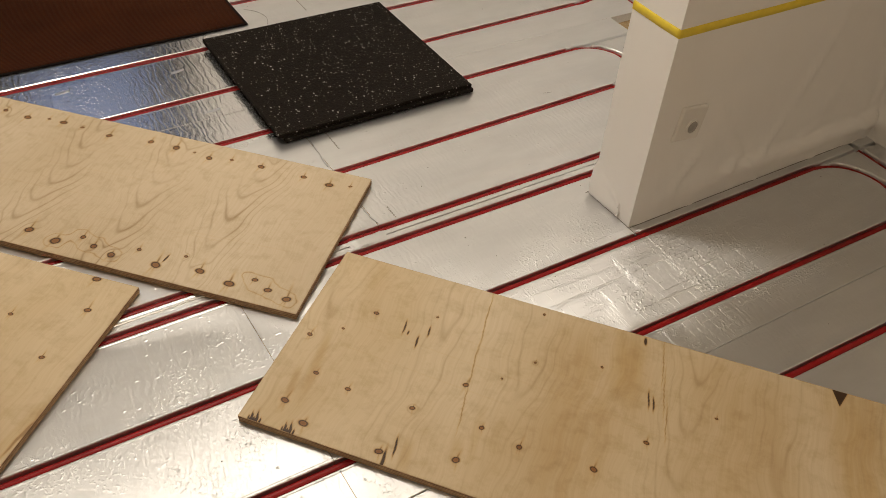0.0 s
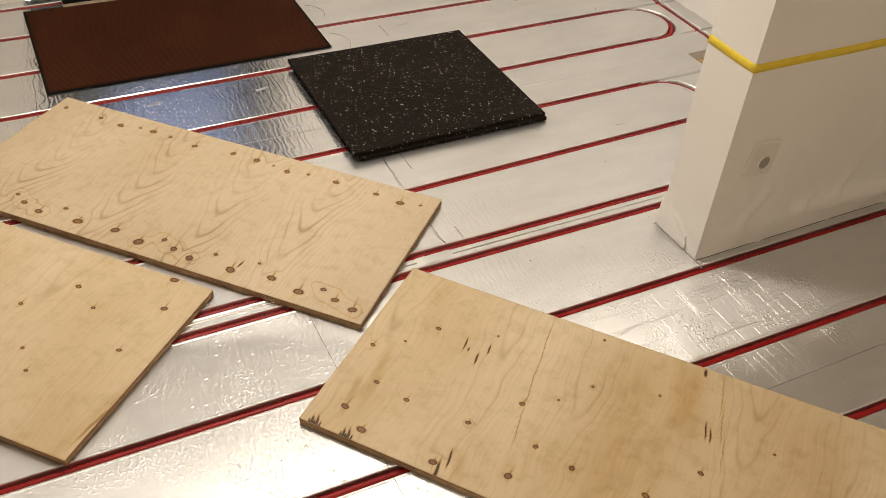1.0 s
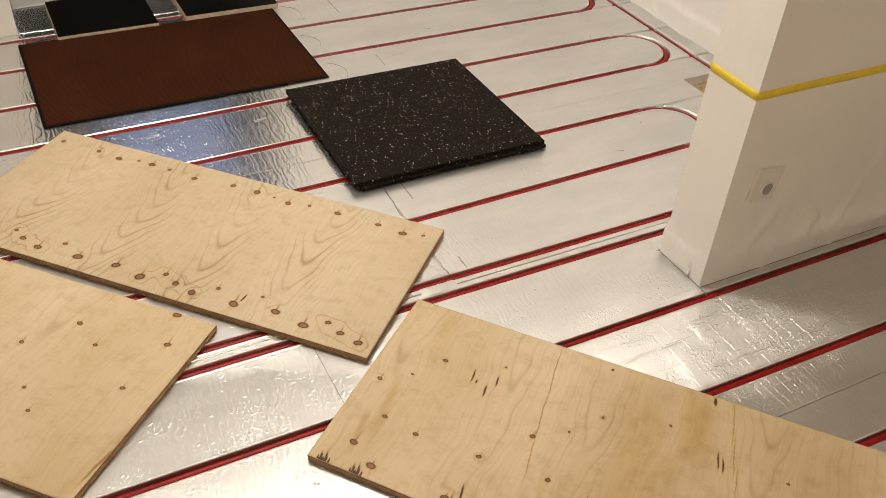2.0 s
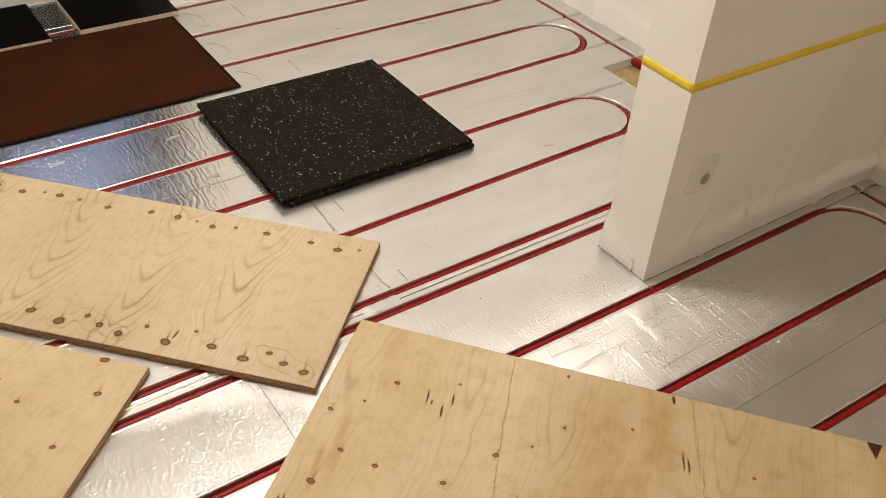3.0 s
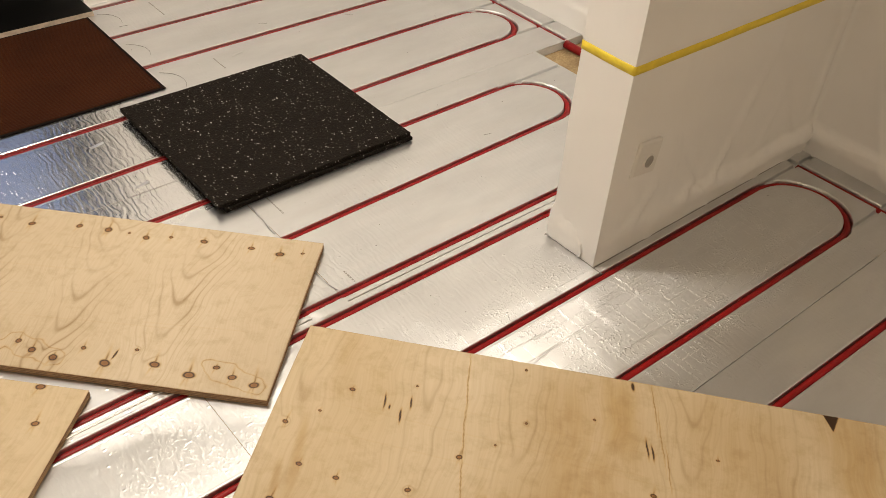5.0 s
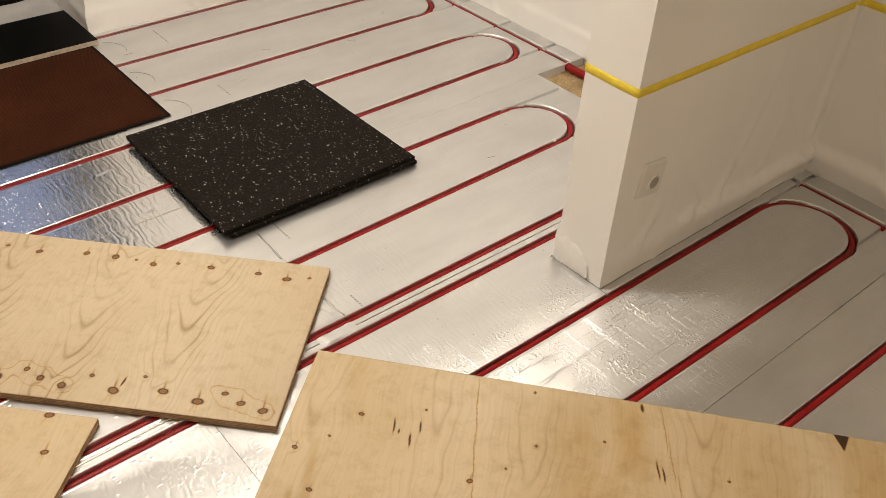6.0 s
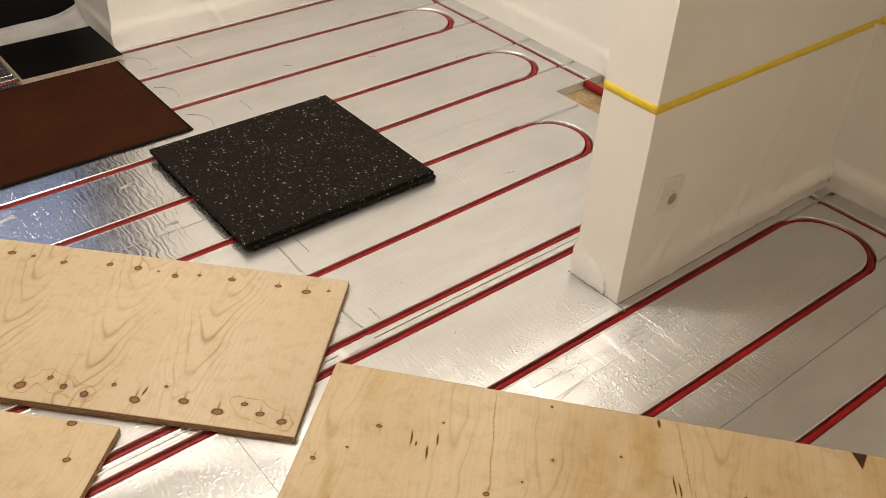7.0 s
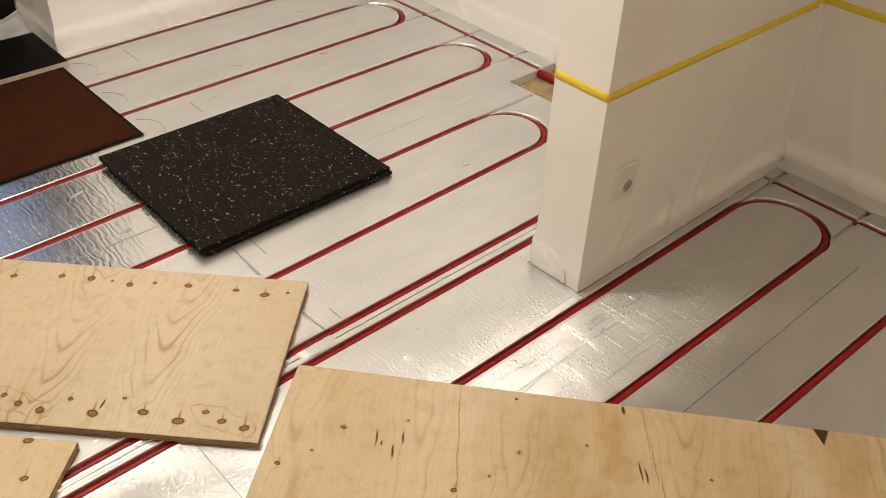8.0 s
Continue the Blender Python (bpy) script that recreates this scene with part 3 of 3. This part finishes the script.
# cut joints round the wall end, the shade in their gaps drawn as dark strips
for x0, x1, y0, y1 in ((-0.0045, -0.0025, -0.034, T + 0.012), (-0.012, 0.005, T + 0.008, T + 0.0095), (0.0, 0.83, -0.0065, -0.0045)):
    part("cut_joint", box(x0, x1, y0, y1, -0.004, 0.0007), MARK_AND_GAP, floor, "cut joint in the foil, its gap shade a dark strip")


# crumpled foil where panels meet
def crumple(x0, x1, y0, y1, height, seed, label):
    nu, nv = int((x1 - x0) / 0.0025), int((y1 - y0) / 0.0025)
    rows = []
    for i in range(nu):
        row = []
        for j in range(nv):
            a, b = i / (nu - 1), j / (nv - 1)
            x, y = x0 + (x1 - x0) * a, y0 + (y1 - y0) * b
            v = Vector((x * 15, y * 15, seed))
            lift = abs(noise.noise(v)) + 0.5 * abs(noise.noise(v * 2.3))
            edge = min(1.0, 8 * min(a, 1 - a, b, 1 - b))
            row.append((x + 0.01 * noise.noise(Vector((y * 30, seed, 0))), y + 0.008 * noise.noise(Vector((x * 30, seed, 5))), 0.0006 + height * lift * edge))
        rows.append(row)
    return tagged(sheet("foil_scrap", np.array(rows), FOIL), label, "foil")


crumple(-0.635, -0.568, 0.300, 0.405, 0.004, 2.0, "crumpled aluminium foil flap beside a pipe")
crumple(-0.660, -0.560, 0.238, 0.270, 0.004, 5.0, "crumpled aluminium foil between two pipes")
crumple(-0.890, -0.690, 0.095, 0.205, 0.004, 8.0, "crumpled aluminium foil between the plywood boards")


# hairlines and pencil arcs on the foil, raised foil seams
def hairline(path, width, mat, name, label):
    path = [(x, y, 0.0008) for x, y in path]
    return tagged(tube(name, path, width, mat, None, 6), label, "mark", kind="stuff")


for cx, cy, r, a0, a1 in ((-0.475, 1.400, 0.085, -0.6, 1.1), (-0.470, 1.640, 0.075, -0.5, 1.2), (-0.455, 1.90, 0.08, -0.4, 1.2)):
    hairline([(cx + r * math.cos(a), cy + r * math.sin(a)) for a in np.linspace(a0, a1, 20)], 0.0006, MARK_AND_GAP, "pencil_arc", "thin grey pencil arc on the foil")
for y0, y1 in ((0.565, 0.70), (0.30, 0.41)):
    hairline([(-0.564 + 0.004 * math.sin(30 * y) + 0.004 * noise.noise(Vector((0, y * 25, 0))), y) for y in np.linspace(y0, y1, 24)], 0.0022, FOIL, "foil_seam", "raised wrinkled foil seam")
for x, y, a in ((-0.762, 1.190, 0.15), (-0.742, 0.945, 0.1), (-1.09, 1.215, 0.1), (-0.17, 1.455, 0.2)):
    tab = tagged(part("foil_tab", box(-0.021, 0.021, -0.005, 0.005, 0.0, 0.0016, 0.0006), FOIL, None), "small raised foil tab beside a pipe", "foil", "foil tabs")
    tab.matrix_world = pose(x, y, 0.0002, 1.5, -2.0, math.degrees(a))
rng = np.random.RandomState(4)
for n in range(9):
    x, y, a = rng.uniform(-0.45, 0.6), rng.uniform(0.6, 1.9), rng.uniform(-1, 1)
    hairline([(x + 0.03 * k / 5 * math.cos(a), y + 0.03 * k / 5 * math.sin(a)) for k in range(6)], 0.0005, MARK_AND_GAP, "scratch", "short dark scratch on the foil")
# rows of small printing on the foil, too small to read
for px, py, length in ((-0.512, 0.30, 0.05), (-0.508, 0.625, 0.09), (-0.250, 1.39, 0.08), (-0.236, 1.85, 0.12)):
    rng2 = np.random.RandomState(int(1000 * (py + 2)))
    verts, faces, at_y = [], [], 0.0
    while at_y < length:
        w = rng2.uniform(0.003, 0.008)
        k = len(verts)
        for dx, dy in ((0, 0), (0.0042, 0), (0.0042, w), (0, w)):
            verts += [(px + dx, py + at_y + dy, 0.0001), (px + dx, py + at_y + dy, 0.0004)]
        faces += [(k + 1, k + 3, k + 5, k + 7)] + [(k + 2 * i, k + 2 * ((i + 1) % 4), k + 2 * ((i + 1) % 4) + 1, k + 2 * i + 1) for i in range(4)]
        at_y += w + rng2.uniform(0.0015, 0.004)
    tagged(mesh_object("print_mark", verts, faces, PRINT), "row of faint grey printing on the foil", "mark", kind="stuff")
verts, faces = [], []
for n in range(70):
    x, y, r = rng.uniform(-1.3, 0.75), rng.uniform(-0.5, 1.9), rng.uniform(0.0008, 0.0022)
    k = len(verts)
    for dx, dy, dz in ((1, 0.2, 0), (-0.3, 1, 0), (-0.8, -0.7, 0), (0, 0, 0.9)):
        verts.append((x + dx * r, y + dy * r, 0.0002 + dz * r))
    faces += [(k, k + 1, k + 3), (k + 1, k + 2, k + 3), (k + 2, k, k + 3)]
tagged(mesh_object("rubber_crumb", verts, faces, BLACK_RUBBER), "scattered dark rubber crumbs on the foil", "crumbs", kind="stuff")

# ---- red heating pipes ----
PZ, PR = -0.0146, 0.0099


def wobble(x, y):
    return 0.0008 * noise.noise(Vector((x * 4, y * 9, 0)))


def pipe(path, label="red plastic heating pipe laid in a foil groove"):
    return tagged(tube("heating_pipe", [(x, y, PZ + wobble(x, y)) for x, y in path], PR, PIPE), label, "pipe", "floor heating pipes")


for a, b, cx in LOOPS:
    ya, yb = line_y(a, cx), line_y(b, cx)
    mid, r = (ya + yb) / 2, (yb - ya) / 2
    xs = np.arange(-4.25, cx, 0.05)
    path = [(x, line_y(a, x)) for x in xs]
    path += [(cx + r * math.cos(t), mid + r * math.sin(t)) for t in np.linspace(-math.pi / 2, math.pi / 2, 28)]
    path += [(x, line_y(b, x)) for x in xs[::-1]]
    pipe(path, "red plastic heating pipe turning back in a loop")
for key in "ef":
    pipe([(x, line_y(key, x)) for x in np.arange(-4.25, 0.3, 0.05)])
pipe([(x, line_y("m", x)) for x in np.arange(-1.9, CROSS_X - 0.08, 0.05)] + [(CROSS_X - 0.09 + 0.03 * k, line_y("m", CROSS_X)) for k in range(3)])
pipe([(CROSS_X, y) for y in np.arange(0.88, 2.0, 0.04)], "red plastic supply pipe along the wall")
pipe([(CROSS_X, y) for y in np.arange(-3.2, 0.0, 0.04)], "red plastic supply pipe along the wall")

sleeve = tube("pipe_sleeve", [(CROSS_X - 0.006, y, -0.014) for y in np.arange(0.162, 0.913, 0.03)], 0.0145, PIPE)
tagged(sleeve, "thicker red plastic sleeve in the foam cut-out", "pipe")


# ---- plywood boards ----
def board(corner, along, length, width, turn_sign, z, wood, knots, slits, label, faces_seed, flames=(0.17, 0.56, 0.93, 1.32), steep=27.0, stains=(), notch=(), pull=4.6, faint=1.0, rings=(), skew=0.0):
    """corner: on the floor plan; along: direction of the long side; turn_sign: on which side the width lies."""
    L = Vector((*along, 0)).normalized()
    W = Vector((-L.y, L.x, 0)) * turn_sign
    ob = tagged(new("plywood_board"), label, "plywood", "plywood boards on the floor")
    thick, plies = 0.0180, 7
    rng = np.random.RandomState(faces_seed)
    # plies, each a little uneven at its edges
    for k in range(plies):
        z0, z1 = thick * k / (plies + 0.35), thick * (k + 1) / (plies + 0.35)
        e = rng.uniform(0.0, 0.0014, 4)
        bm = box(e[0], length - e[1], e[2], width - e[3], z0, z1 + 0.00001)
        part("ply", bm, PLY_DARK if k % 2 else PLY_LIGHT, ob)
    # face veneer with rounded, chipped edge
    nu, nv = int(length / 0.0021), int(width / 0.0021)
    u, v = np.meshgrid(np.linspace(0, length, nu), np.linspace(0, width, nv), indexing="ij")
    g = u + 0.006 * np.sin(13 * v + 5 * u) + 0.0035 * np.sin(31 * v + 17 * u + faces_seed) + 0.0016 * np.sin(67 * v - 23 * u)
    mask = np.zeros_like(u)
    for ku, kv, r in knots:
        du, dv = u - ku, v - kv
        g -= 0.8 * du * np.exp(-(du / (r * 2.6)) ** 2 - (dv / (r * 5.5)) ** 2)
        rough = 1 + 0.10 * np.sin(2 * np.arctan2(dv, du) + 9 * ku) + 0.025 * np.sin(5 * np.arctan2(dv, du) + 31 * ku)
        mask = np.maximum(mask, np.clip(1.45 - np.hypot(du / r, dv / (r * 0.82)) / rough * 0.9, 0, 1))
        mask = np.maximum(mask, 0.46 * np.exp(-((du + 0.10 * dv) / (r * 0.34)) ** 2 - ((dv + r) / (r * (2.6 + 1.5 * math.sin(37 * ku)))) ** 2))
        mask = np.maximum(mask, 0.30 * np.exp(-((du - 0.25 * r - 0.16 * dv) / (r * 0.28)) ** 2 - ((dv - 1.2 * r) / (r * 2.2)) ** 2))
    for group in rings:
        field = sum(np.exp(-((u - ku) / 0.030) ** 2 - ((v - kv) / 0.024) ** 2) for ku, kv in group)
        field += 0.17 * np.sin(90 * u + 3) * np.sin(70 * v) + 0.05 * np.sin(210 * u) * np.sin(160 * v + 1)
        mask = np.maximum(mask, 0.36 * np.exp(-((field - 0.42) / 0.045) ** 2))
    for k in range(5):
        a, b, w = rng.uniform(0.0, 0.6), rng.uniform(0.12, 0.36), rng.uniform(0.2, 0.5)
        on = (u > a) & (u < a + w)
        mask = np.maximum(mask, 0.06 * on * np.exp(-((v - b - 0.05 * (u - a)) / 0.0014) ** 2))
    for su, sv, half, r in slits:
        lean = (u - su) - 0.12 * (v - sv) + 0.0008 * np.sin(55 * v + 9 * su) + 0.0004 * np.sin(170 * v)
        mask = np.maximum(mask, (0.38 if half >= 0.04 else 0.58) * np.clip(1.8 - np.hypot(lean / r, (v - sv) / half), 0, 1))
    for su, sv, half, tall in notch:
        inside = np.clip((half * (1 - v / tall) - np.abs(u - su)) / 0.002 + 0.5, 0, 1) * (v < tall)
        mask = np.maximum(mask, 0.56 * inside)
    stain = np.zeros_like(u)
    for su, sv, ru, rv, deep in stains:
        stain = np.maximum(stain, deep * np.exp(-(np.abs((u - su - 0.12 * (v - sv)) / ru)) ** 3 - (np.abs(v - sv) / rv) ** 3))
    # growth rings: parallel lines, nested flames round the given middles
    away = np.min([np.abs(g - c) for c in flames], axis=0)
    phase = steep * (v + 0.02 * np.sin(9 * g)) + pull * steep * np.sqrt(away ** 2 + 0.0012)
    for ku, kv, r in knots:
        phase += 6.0 * np.exp(-((u - ku) / (r * 2.4)) ** 2 - ((v - kv) / (r * 2.6)) ** 2)
    line = faint * (0.05 + 0.95 * np.exp(-(away / 0.055) ** 2))
    zt = np.full_like(u, thick)
    edge = np.minimum(np.minimum(u, length - u), np.minimum(v, width - v))
    zt -= 0.0012 * np.exp(-edge / 0.0012) + 0.0006 * np.clip(mask - 0.6, 0, 1)
    pts = np.stack([u, v, zt], -1)
    face = sheet("face_veneer", pts, wood, ob)
    at = face.data.attributes.new("grain", "FLOAT_VECTOR", "POINT")
    at.data.foreach_set("vector", np.stack([g, v, phase], -1).astype(np.float32).ravel())
    at = face.data.attributes.new("line", "FLOAT", "POINT")
    at.data.foreach_set("value", line.astype(np.float32).ravel())
    at = face.data.attributes.new("stain", "FLOAT", "POINT")
    at.data.foreach_set("value", stain.astype(np.float32).ravel())
    at = face.data.attributes.new("knot", "FLOAT", "POINT")
    at.data.foreach_set("value", mask.astype(np.float32).ravel())
    # thin skirt of the veneer's own edge
    bm = box(0.0002, length - 0.0002, 0.0002, width - 0.0002, thick * plies / (plies + 0.35), thick - 0.0013)
    part("veneer_edge", bm, PLY_LIGHT, ob)
    # a long side sawn a little off square
    if skew:
        for o in ob.children:
            for p in o.data.vertices:
                if p.co.y < 0.1:
                    p.co.y -= skew * p.co.x * (1 - p.co.y / 0.1)
    m = Matrix.Identity(4)
    for r in range(2):
        m[r][0], m[r][1], m[r][3] = L[r], W[r], corner[r]
    m[2][3] = z
    if turn_sign < 0:
        for o in ob.children:
            o.data.flip_normals()
    ob.matrix_world = m
    return ob


ROW = [1.156, 1.033, 0.960, 0.903, 0.859, 0.801, 0.716, 0.601, 0.527, 0.473, 0.427, 0.369, 0.286, 0.167, 0.094, 0.041]
R_TOP = [6, 6, 8, 4, 8, 4.5, 7, 7, 8.5, 3.5, 7.5, 4.5, 7.5, 6.5, 8.5, 4]
knots_a = [(u, (0.050, 0.053, 0.062, 0.049)[n % 4], r / 1000) for n, (u, r) in enumerate(zip(ROW, R_TOP))]
LOW = [(0.994, 0.441, 5), (0.958, 0.461, 7), (0.902, 0.476, 8), (0.849, 0.439, 5), (0.790, 0.469, 10), (0.687, 0.460, 9), (0.610, 0.474, 11), (0.558, 0.442, 6), (0.519, 0.462, 7.5), (0.467, 0.475, 8.5),
       (0.417, 0.438, 5), (0.357, 0.472, 10), (0.306, 0.424, 4), (0.255, 0.458, 9), (0.176, 0.474, 10), (0.127, 0.444, 6), (0.087, 0.465, 7.5), (0.037, 0.478, 8.5)]
knots_a += [(u, v, r / 1000) for u, v, r in LOW]
board((-0.502, 0.443), (-0.686, 0.728), 1.192, 0.513, 1, 0.0016, WOOD_A, knots_a, [(0.346, 0.445, 0.012, 0.002)], "pale pine plywood board with rows of brown knots", 1, (0.27, 0.50, 0.745, 1.02), 84.0, (), (), 5.4, 1.05, [[(0.610, 0.474), (0.558, 0.442), (0.519, 0.462), (0.467, 0.475)], [(0.127, 0.444), (0.087, 0.465), (0.037, 0.478)], [(0.994, 0.441), (0.958, 0.461), (0.902, 0.476)]])
knots_b = [(0.141, 0.159, 5), (0.093, 0.229, 3), (0.035, 0.272, 5), (0.269, 0.118, 2.5), (0.093, 0.363, 5), (0.067, 0.450, 7), (0.170, 0.377, 5), (0.125, 0.487, 8), (0.307, 0.372, 5), (0.387, 0.275, 5.5), (0.504, 0.161, 3),
           (0.451, 0.230, 2.5), (0.486, 0.021, 3), (0.639, 0.118, 3), (0.450, 0.365, 5), (0.427, 0.455, 7), (0.531, 0.381, 5.5), (0.761, 0.276, 5), (0.677, 0.376, 6.5), (0.885, 0.162, 3), (0.285, 0.492, 7)]
JAGS = [(at + dx, 0.517 - 0.35 * tall, tall, 0.0018) for at in (0.033, 0.104) for dx, tall in ((-0.012, 0.006), (-0.0075, 0.013), (-0.0055, 0.010), (-0.001, 0.006), (0.003, 0.016), (0.0045, 0.012), (0.006, 0.008), (0.012, 0.007))]
STAINS_B = [(0.62, 0.27, 0.085, 0.26, 0.75), (0.68, 0.10, 0.06, 0.12, 0.85), (0.56, 0.20, 0.03, 0.22, 0.45), (0.95, 0.25, 0.10, 0.30, 0.35), (1.17, 0.16, 0.07, 0.30, 0.9), (1.40, 0.25, 0.16, 0.4, 0.6),
            (0.083, 0.34, 0.010, 0.09, 0.95), (0.062, 0.41, 0.007, 0.05, 0.9), (0.11, 0.10, 0.03, 0.13, 0.35), (0.335, 0.48, 0.012, 0.04, 0.9), (0.42, 0.43, 0.012, 0.03, 0.8), (0.44, 0.36, 0.010, 0.10, 0.5)]
slits_b = JAGS + [(0.213, 0.173, 0.017, 0.0018), (0.226, 0.186, 0.006, 0.0014), (0.266, 0.165, 0.013, 0.0018), (0.253, 0.203, 0.015, 0.0021), (0.747, 0.166, 0.020, 0.0017), (0.714, 0.015, 0.009, 0.003), (0.372, 0.09, 0.08, 0.0013), (0.386, 0.22, 0.06, 0.0013), (0.400, 0.33, 0.05, 0.0012), (0.760, 0.06, 0.05, 0.0011), (0.775, 0.14, 0.05, 0.0011), (0.790, 0.21, 0.04, 0.0011), (0.758, 0.175, 0.016, 0.0018), (0.30, 0.515, 0.03, 0.003), (0.31, 0.47, 0.02, 0.002)]
board((-0.685, 0.222), (0.630, -0.777), 1.75, 0.518, -1, 0.0016, WOOD_B, [(u, v, r / 1000) for u, v, r in knots_b], slits_b, "pale plywood board with fine grain and dark splits", 2, (0.05, 0.30, 0.49, 0.83, 1.02, 1.25, 1.5), 26.0, STAINS_B, [(1.124, 0.0, 0.017, 0.040)], 15.0, 0.5, (), 0.013)
knots_c = [(0.281, 0.115, 6), (0.208, 0.159, 4.5), (0.065, 0.098, 6.5), (0.079, 0.243, 5), (0.265, 0.318, 4), (0.216, 0.366, 4), (0.359, 0.212, 5), (0.098, 0.008, 8), (0.45, 0.3, 5), (0.6, 0.2, 5)]
board((-1.145, 0.327), (-0.686, 0.728), 1.19, 0.518, 1, 0.0016, WOOD_B, [(u, v, r / 1000) for u, v, r in knots_c], [(0.004, 0.42, 0.05, 0.003)], "pale plywood board with few knots and a stained edge", 3, (0.33, 0.62, 0.9), 26.0, [(0.012, 0.41, 0.014, 0.10, 0.95), (0.30, 0.1, 0.05, 0.15, 0.3)], (), 13.0, 0.4)


# ---- rubber mats ----
def rubber_slab(x0, x1, y0, y1, z0, z1, parent, seed):
    """A granulate slab with crumbly edges: one closed outline, lofted over the thickness."""
    out = []
    for (ax, ay), (bx, by) in zip(((x0, y0), (x1, y0), (x1, y1), (x0, y1)), ((x1, y0), (x1, y1), (x0, y1), (x0, y0))):
        n = 150
        out += [(ax + (bx - ax) * k / n, ay + (by - ay) * k / n) for k in range(n)]
    cx, cy = (x0 + x1) / 2, (y0 + y1) / 2
    verts, n = [], len(out)
    for z, inset in ((z0, 0.002), (z0 + 0.002, 0.0), (z1 - 0.002, 0.0), (z1, 0.0018)):
        for x, y in out:
            e = inset + 0.0011 * (1 + noise.noise(Vector((x * 160, y * 160, z * 160 + seed))))
            verts.append((x - math.copysign(e, x - cx) * (abs(x - cx) > abs(x1 - cx) - 0.001), y - math.copysign(e, y - cy) * (abs(y - cy) > abs(y1 - cy) - 0.001), z + 0.0004 * noise.noise(Vector((x * 90, y * 90, seed)))))
    faces = [(r * n + k, r * n + (k + 1) % n, (r + 1) * n + (k + 1) % n, (r + 1) * n + k) for r in range(3) for k in range(n)]
    faces += [tuple(range(3 * n, 4 * n)), tuple(range(n - 1, -1, -1))]
    return mesh_object("slab", verts, faces, RUBBER, parent)


mat_one = tagged(new("rubber_mat"), "black granulate rubber mat with pale flecks, lowest of two", "mat", "stacked rubber mats")
rubber_slab(-0.626, -0.014, 0.706, 1.292, 0.0018, 0.0150, mat_one, 1)
mat_two = tagged(new("rubber_mat"), "black granulate rubber mat with pale flecks, lying on another", "mat", "stacked rubber mats")
rubber_slab(-0.644, -0.019, 0.712, 1.296, 0.0158, 0.0295, mat_two, 5)


def flecks(parent, count, size, mat, seed):
    """Pale granules lying in the surface of the upper mat."""
    rng = np.random.RandomState(seed)
    verts, faces = [], []
    for n in range(count):
        x, y, a, r = rng.uniform(-0.638, -0.026), rng.uniform(0.718, 1.289), rng.uniform(0, 6.3), size * rng.uniform(0.35, 1.0) ** 1.5
        k, thin = len(verts), rng.uniform(0.25, 0.8)
        for c, d, z in ((1, 0.1, 0), (0.1, 1, 0), (-1, -0.2, 0), (-0.1, -1, 0), (0.1, 0, 0.35)):
            verts.append((x + r * (c * math.cos(a) - d * thin * math.sin(a)), y + r * (c * math.sin(a) + d * thin * math.cos(a)), 0.0294 + z * r))
        faces += [(k, k + 1, k + 4), (k + 1, k + 2, k + 4), (k + 2, k + 3, k + 4), (k + 3, k, k + 4)]
    return tagged(mesh_object("fleck", verts, faces, mat, parent), "pale granules in the black rubber", kind="stuff")


flecks(mat_two, 420, 0.0017, plain("pale_granule", (0.42, 0.39, 0.34), 0.8, spread=0.3, scale=80.0), 3)
flecks(mat_two, 1100, 0.0022, plain("dim_granule", (0.085, 0.075, 0.062), 0.85, spread=0.4, scale=80.0), 6)

# brown doormat
doormat = tagged(new("doormat"), "dark brown ribbed doormat with black rubber border", "doormat")
part("rubber_base", box(-1.372, -0.463, 1.372, 1.962, 0.0015, 0.0055, 0.0015), BLACK_RUBBER, doormat, "black rubber border")
part("carpet", box(-1.363, -0.473, 1.381, 1.953, 0.004, 0.0075, 0.0018), CARPET, doormat)


# black faced offcuts in the niche
def offcut(x0, x1, y0, y1, label):
    ob = tagged(new("plywood_offcut"), label, "plywood", "black faced offcuts")
    for k in range(4):
        part("ply", box(x0 + 0.0006 * (k % 2), x1 - 0.0004 * k, y0 + 0.0008 * (k % 2), y1, 0.0015 + 0.0042 * k, 0.0015 + 0.0042 * (k + 1) - 0.0003), PALE_EDGE, ob)
    part("facing", box(x0 + 0.001, x1 - 0.001, y0 + 0.001, y1 - 0.001, 0.0181, 0.0196, 0.0004), BLACK_FACE, ob, "smooth black facing")
    return ob


offcut(-1.240, -0.893, 1.949, 2.266, "black faced plywood offcut with pale cut edge")
offcut(-0.790, -0.438, 1.968, 2.272, "black faced plywood offcut beside the wall")
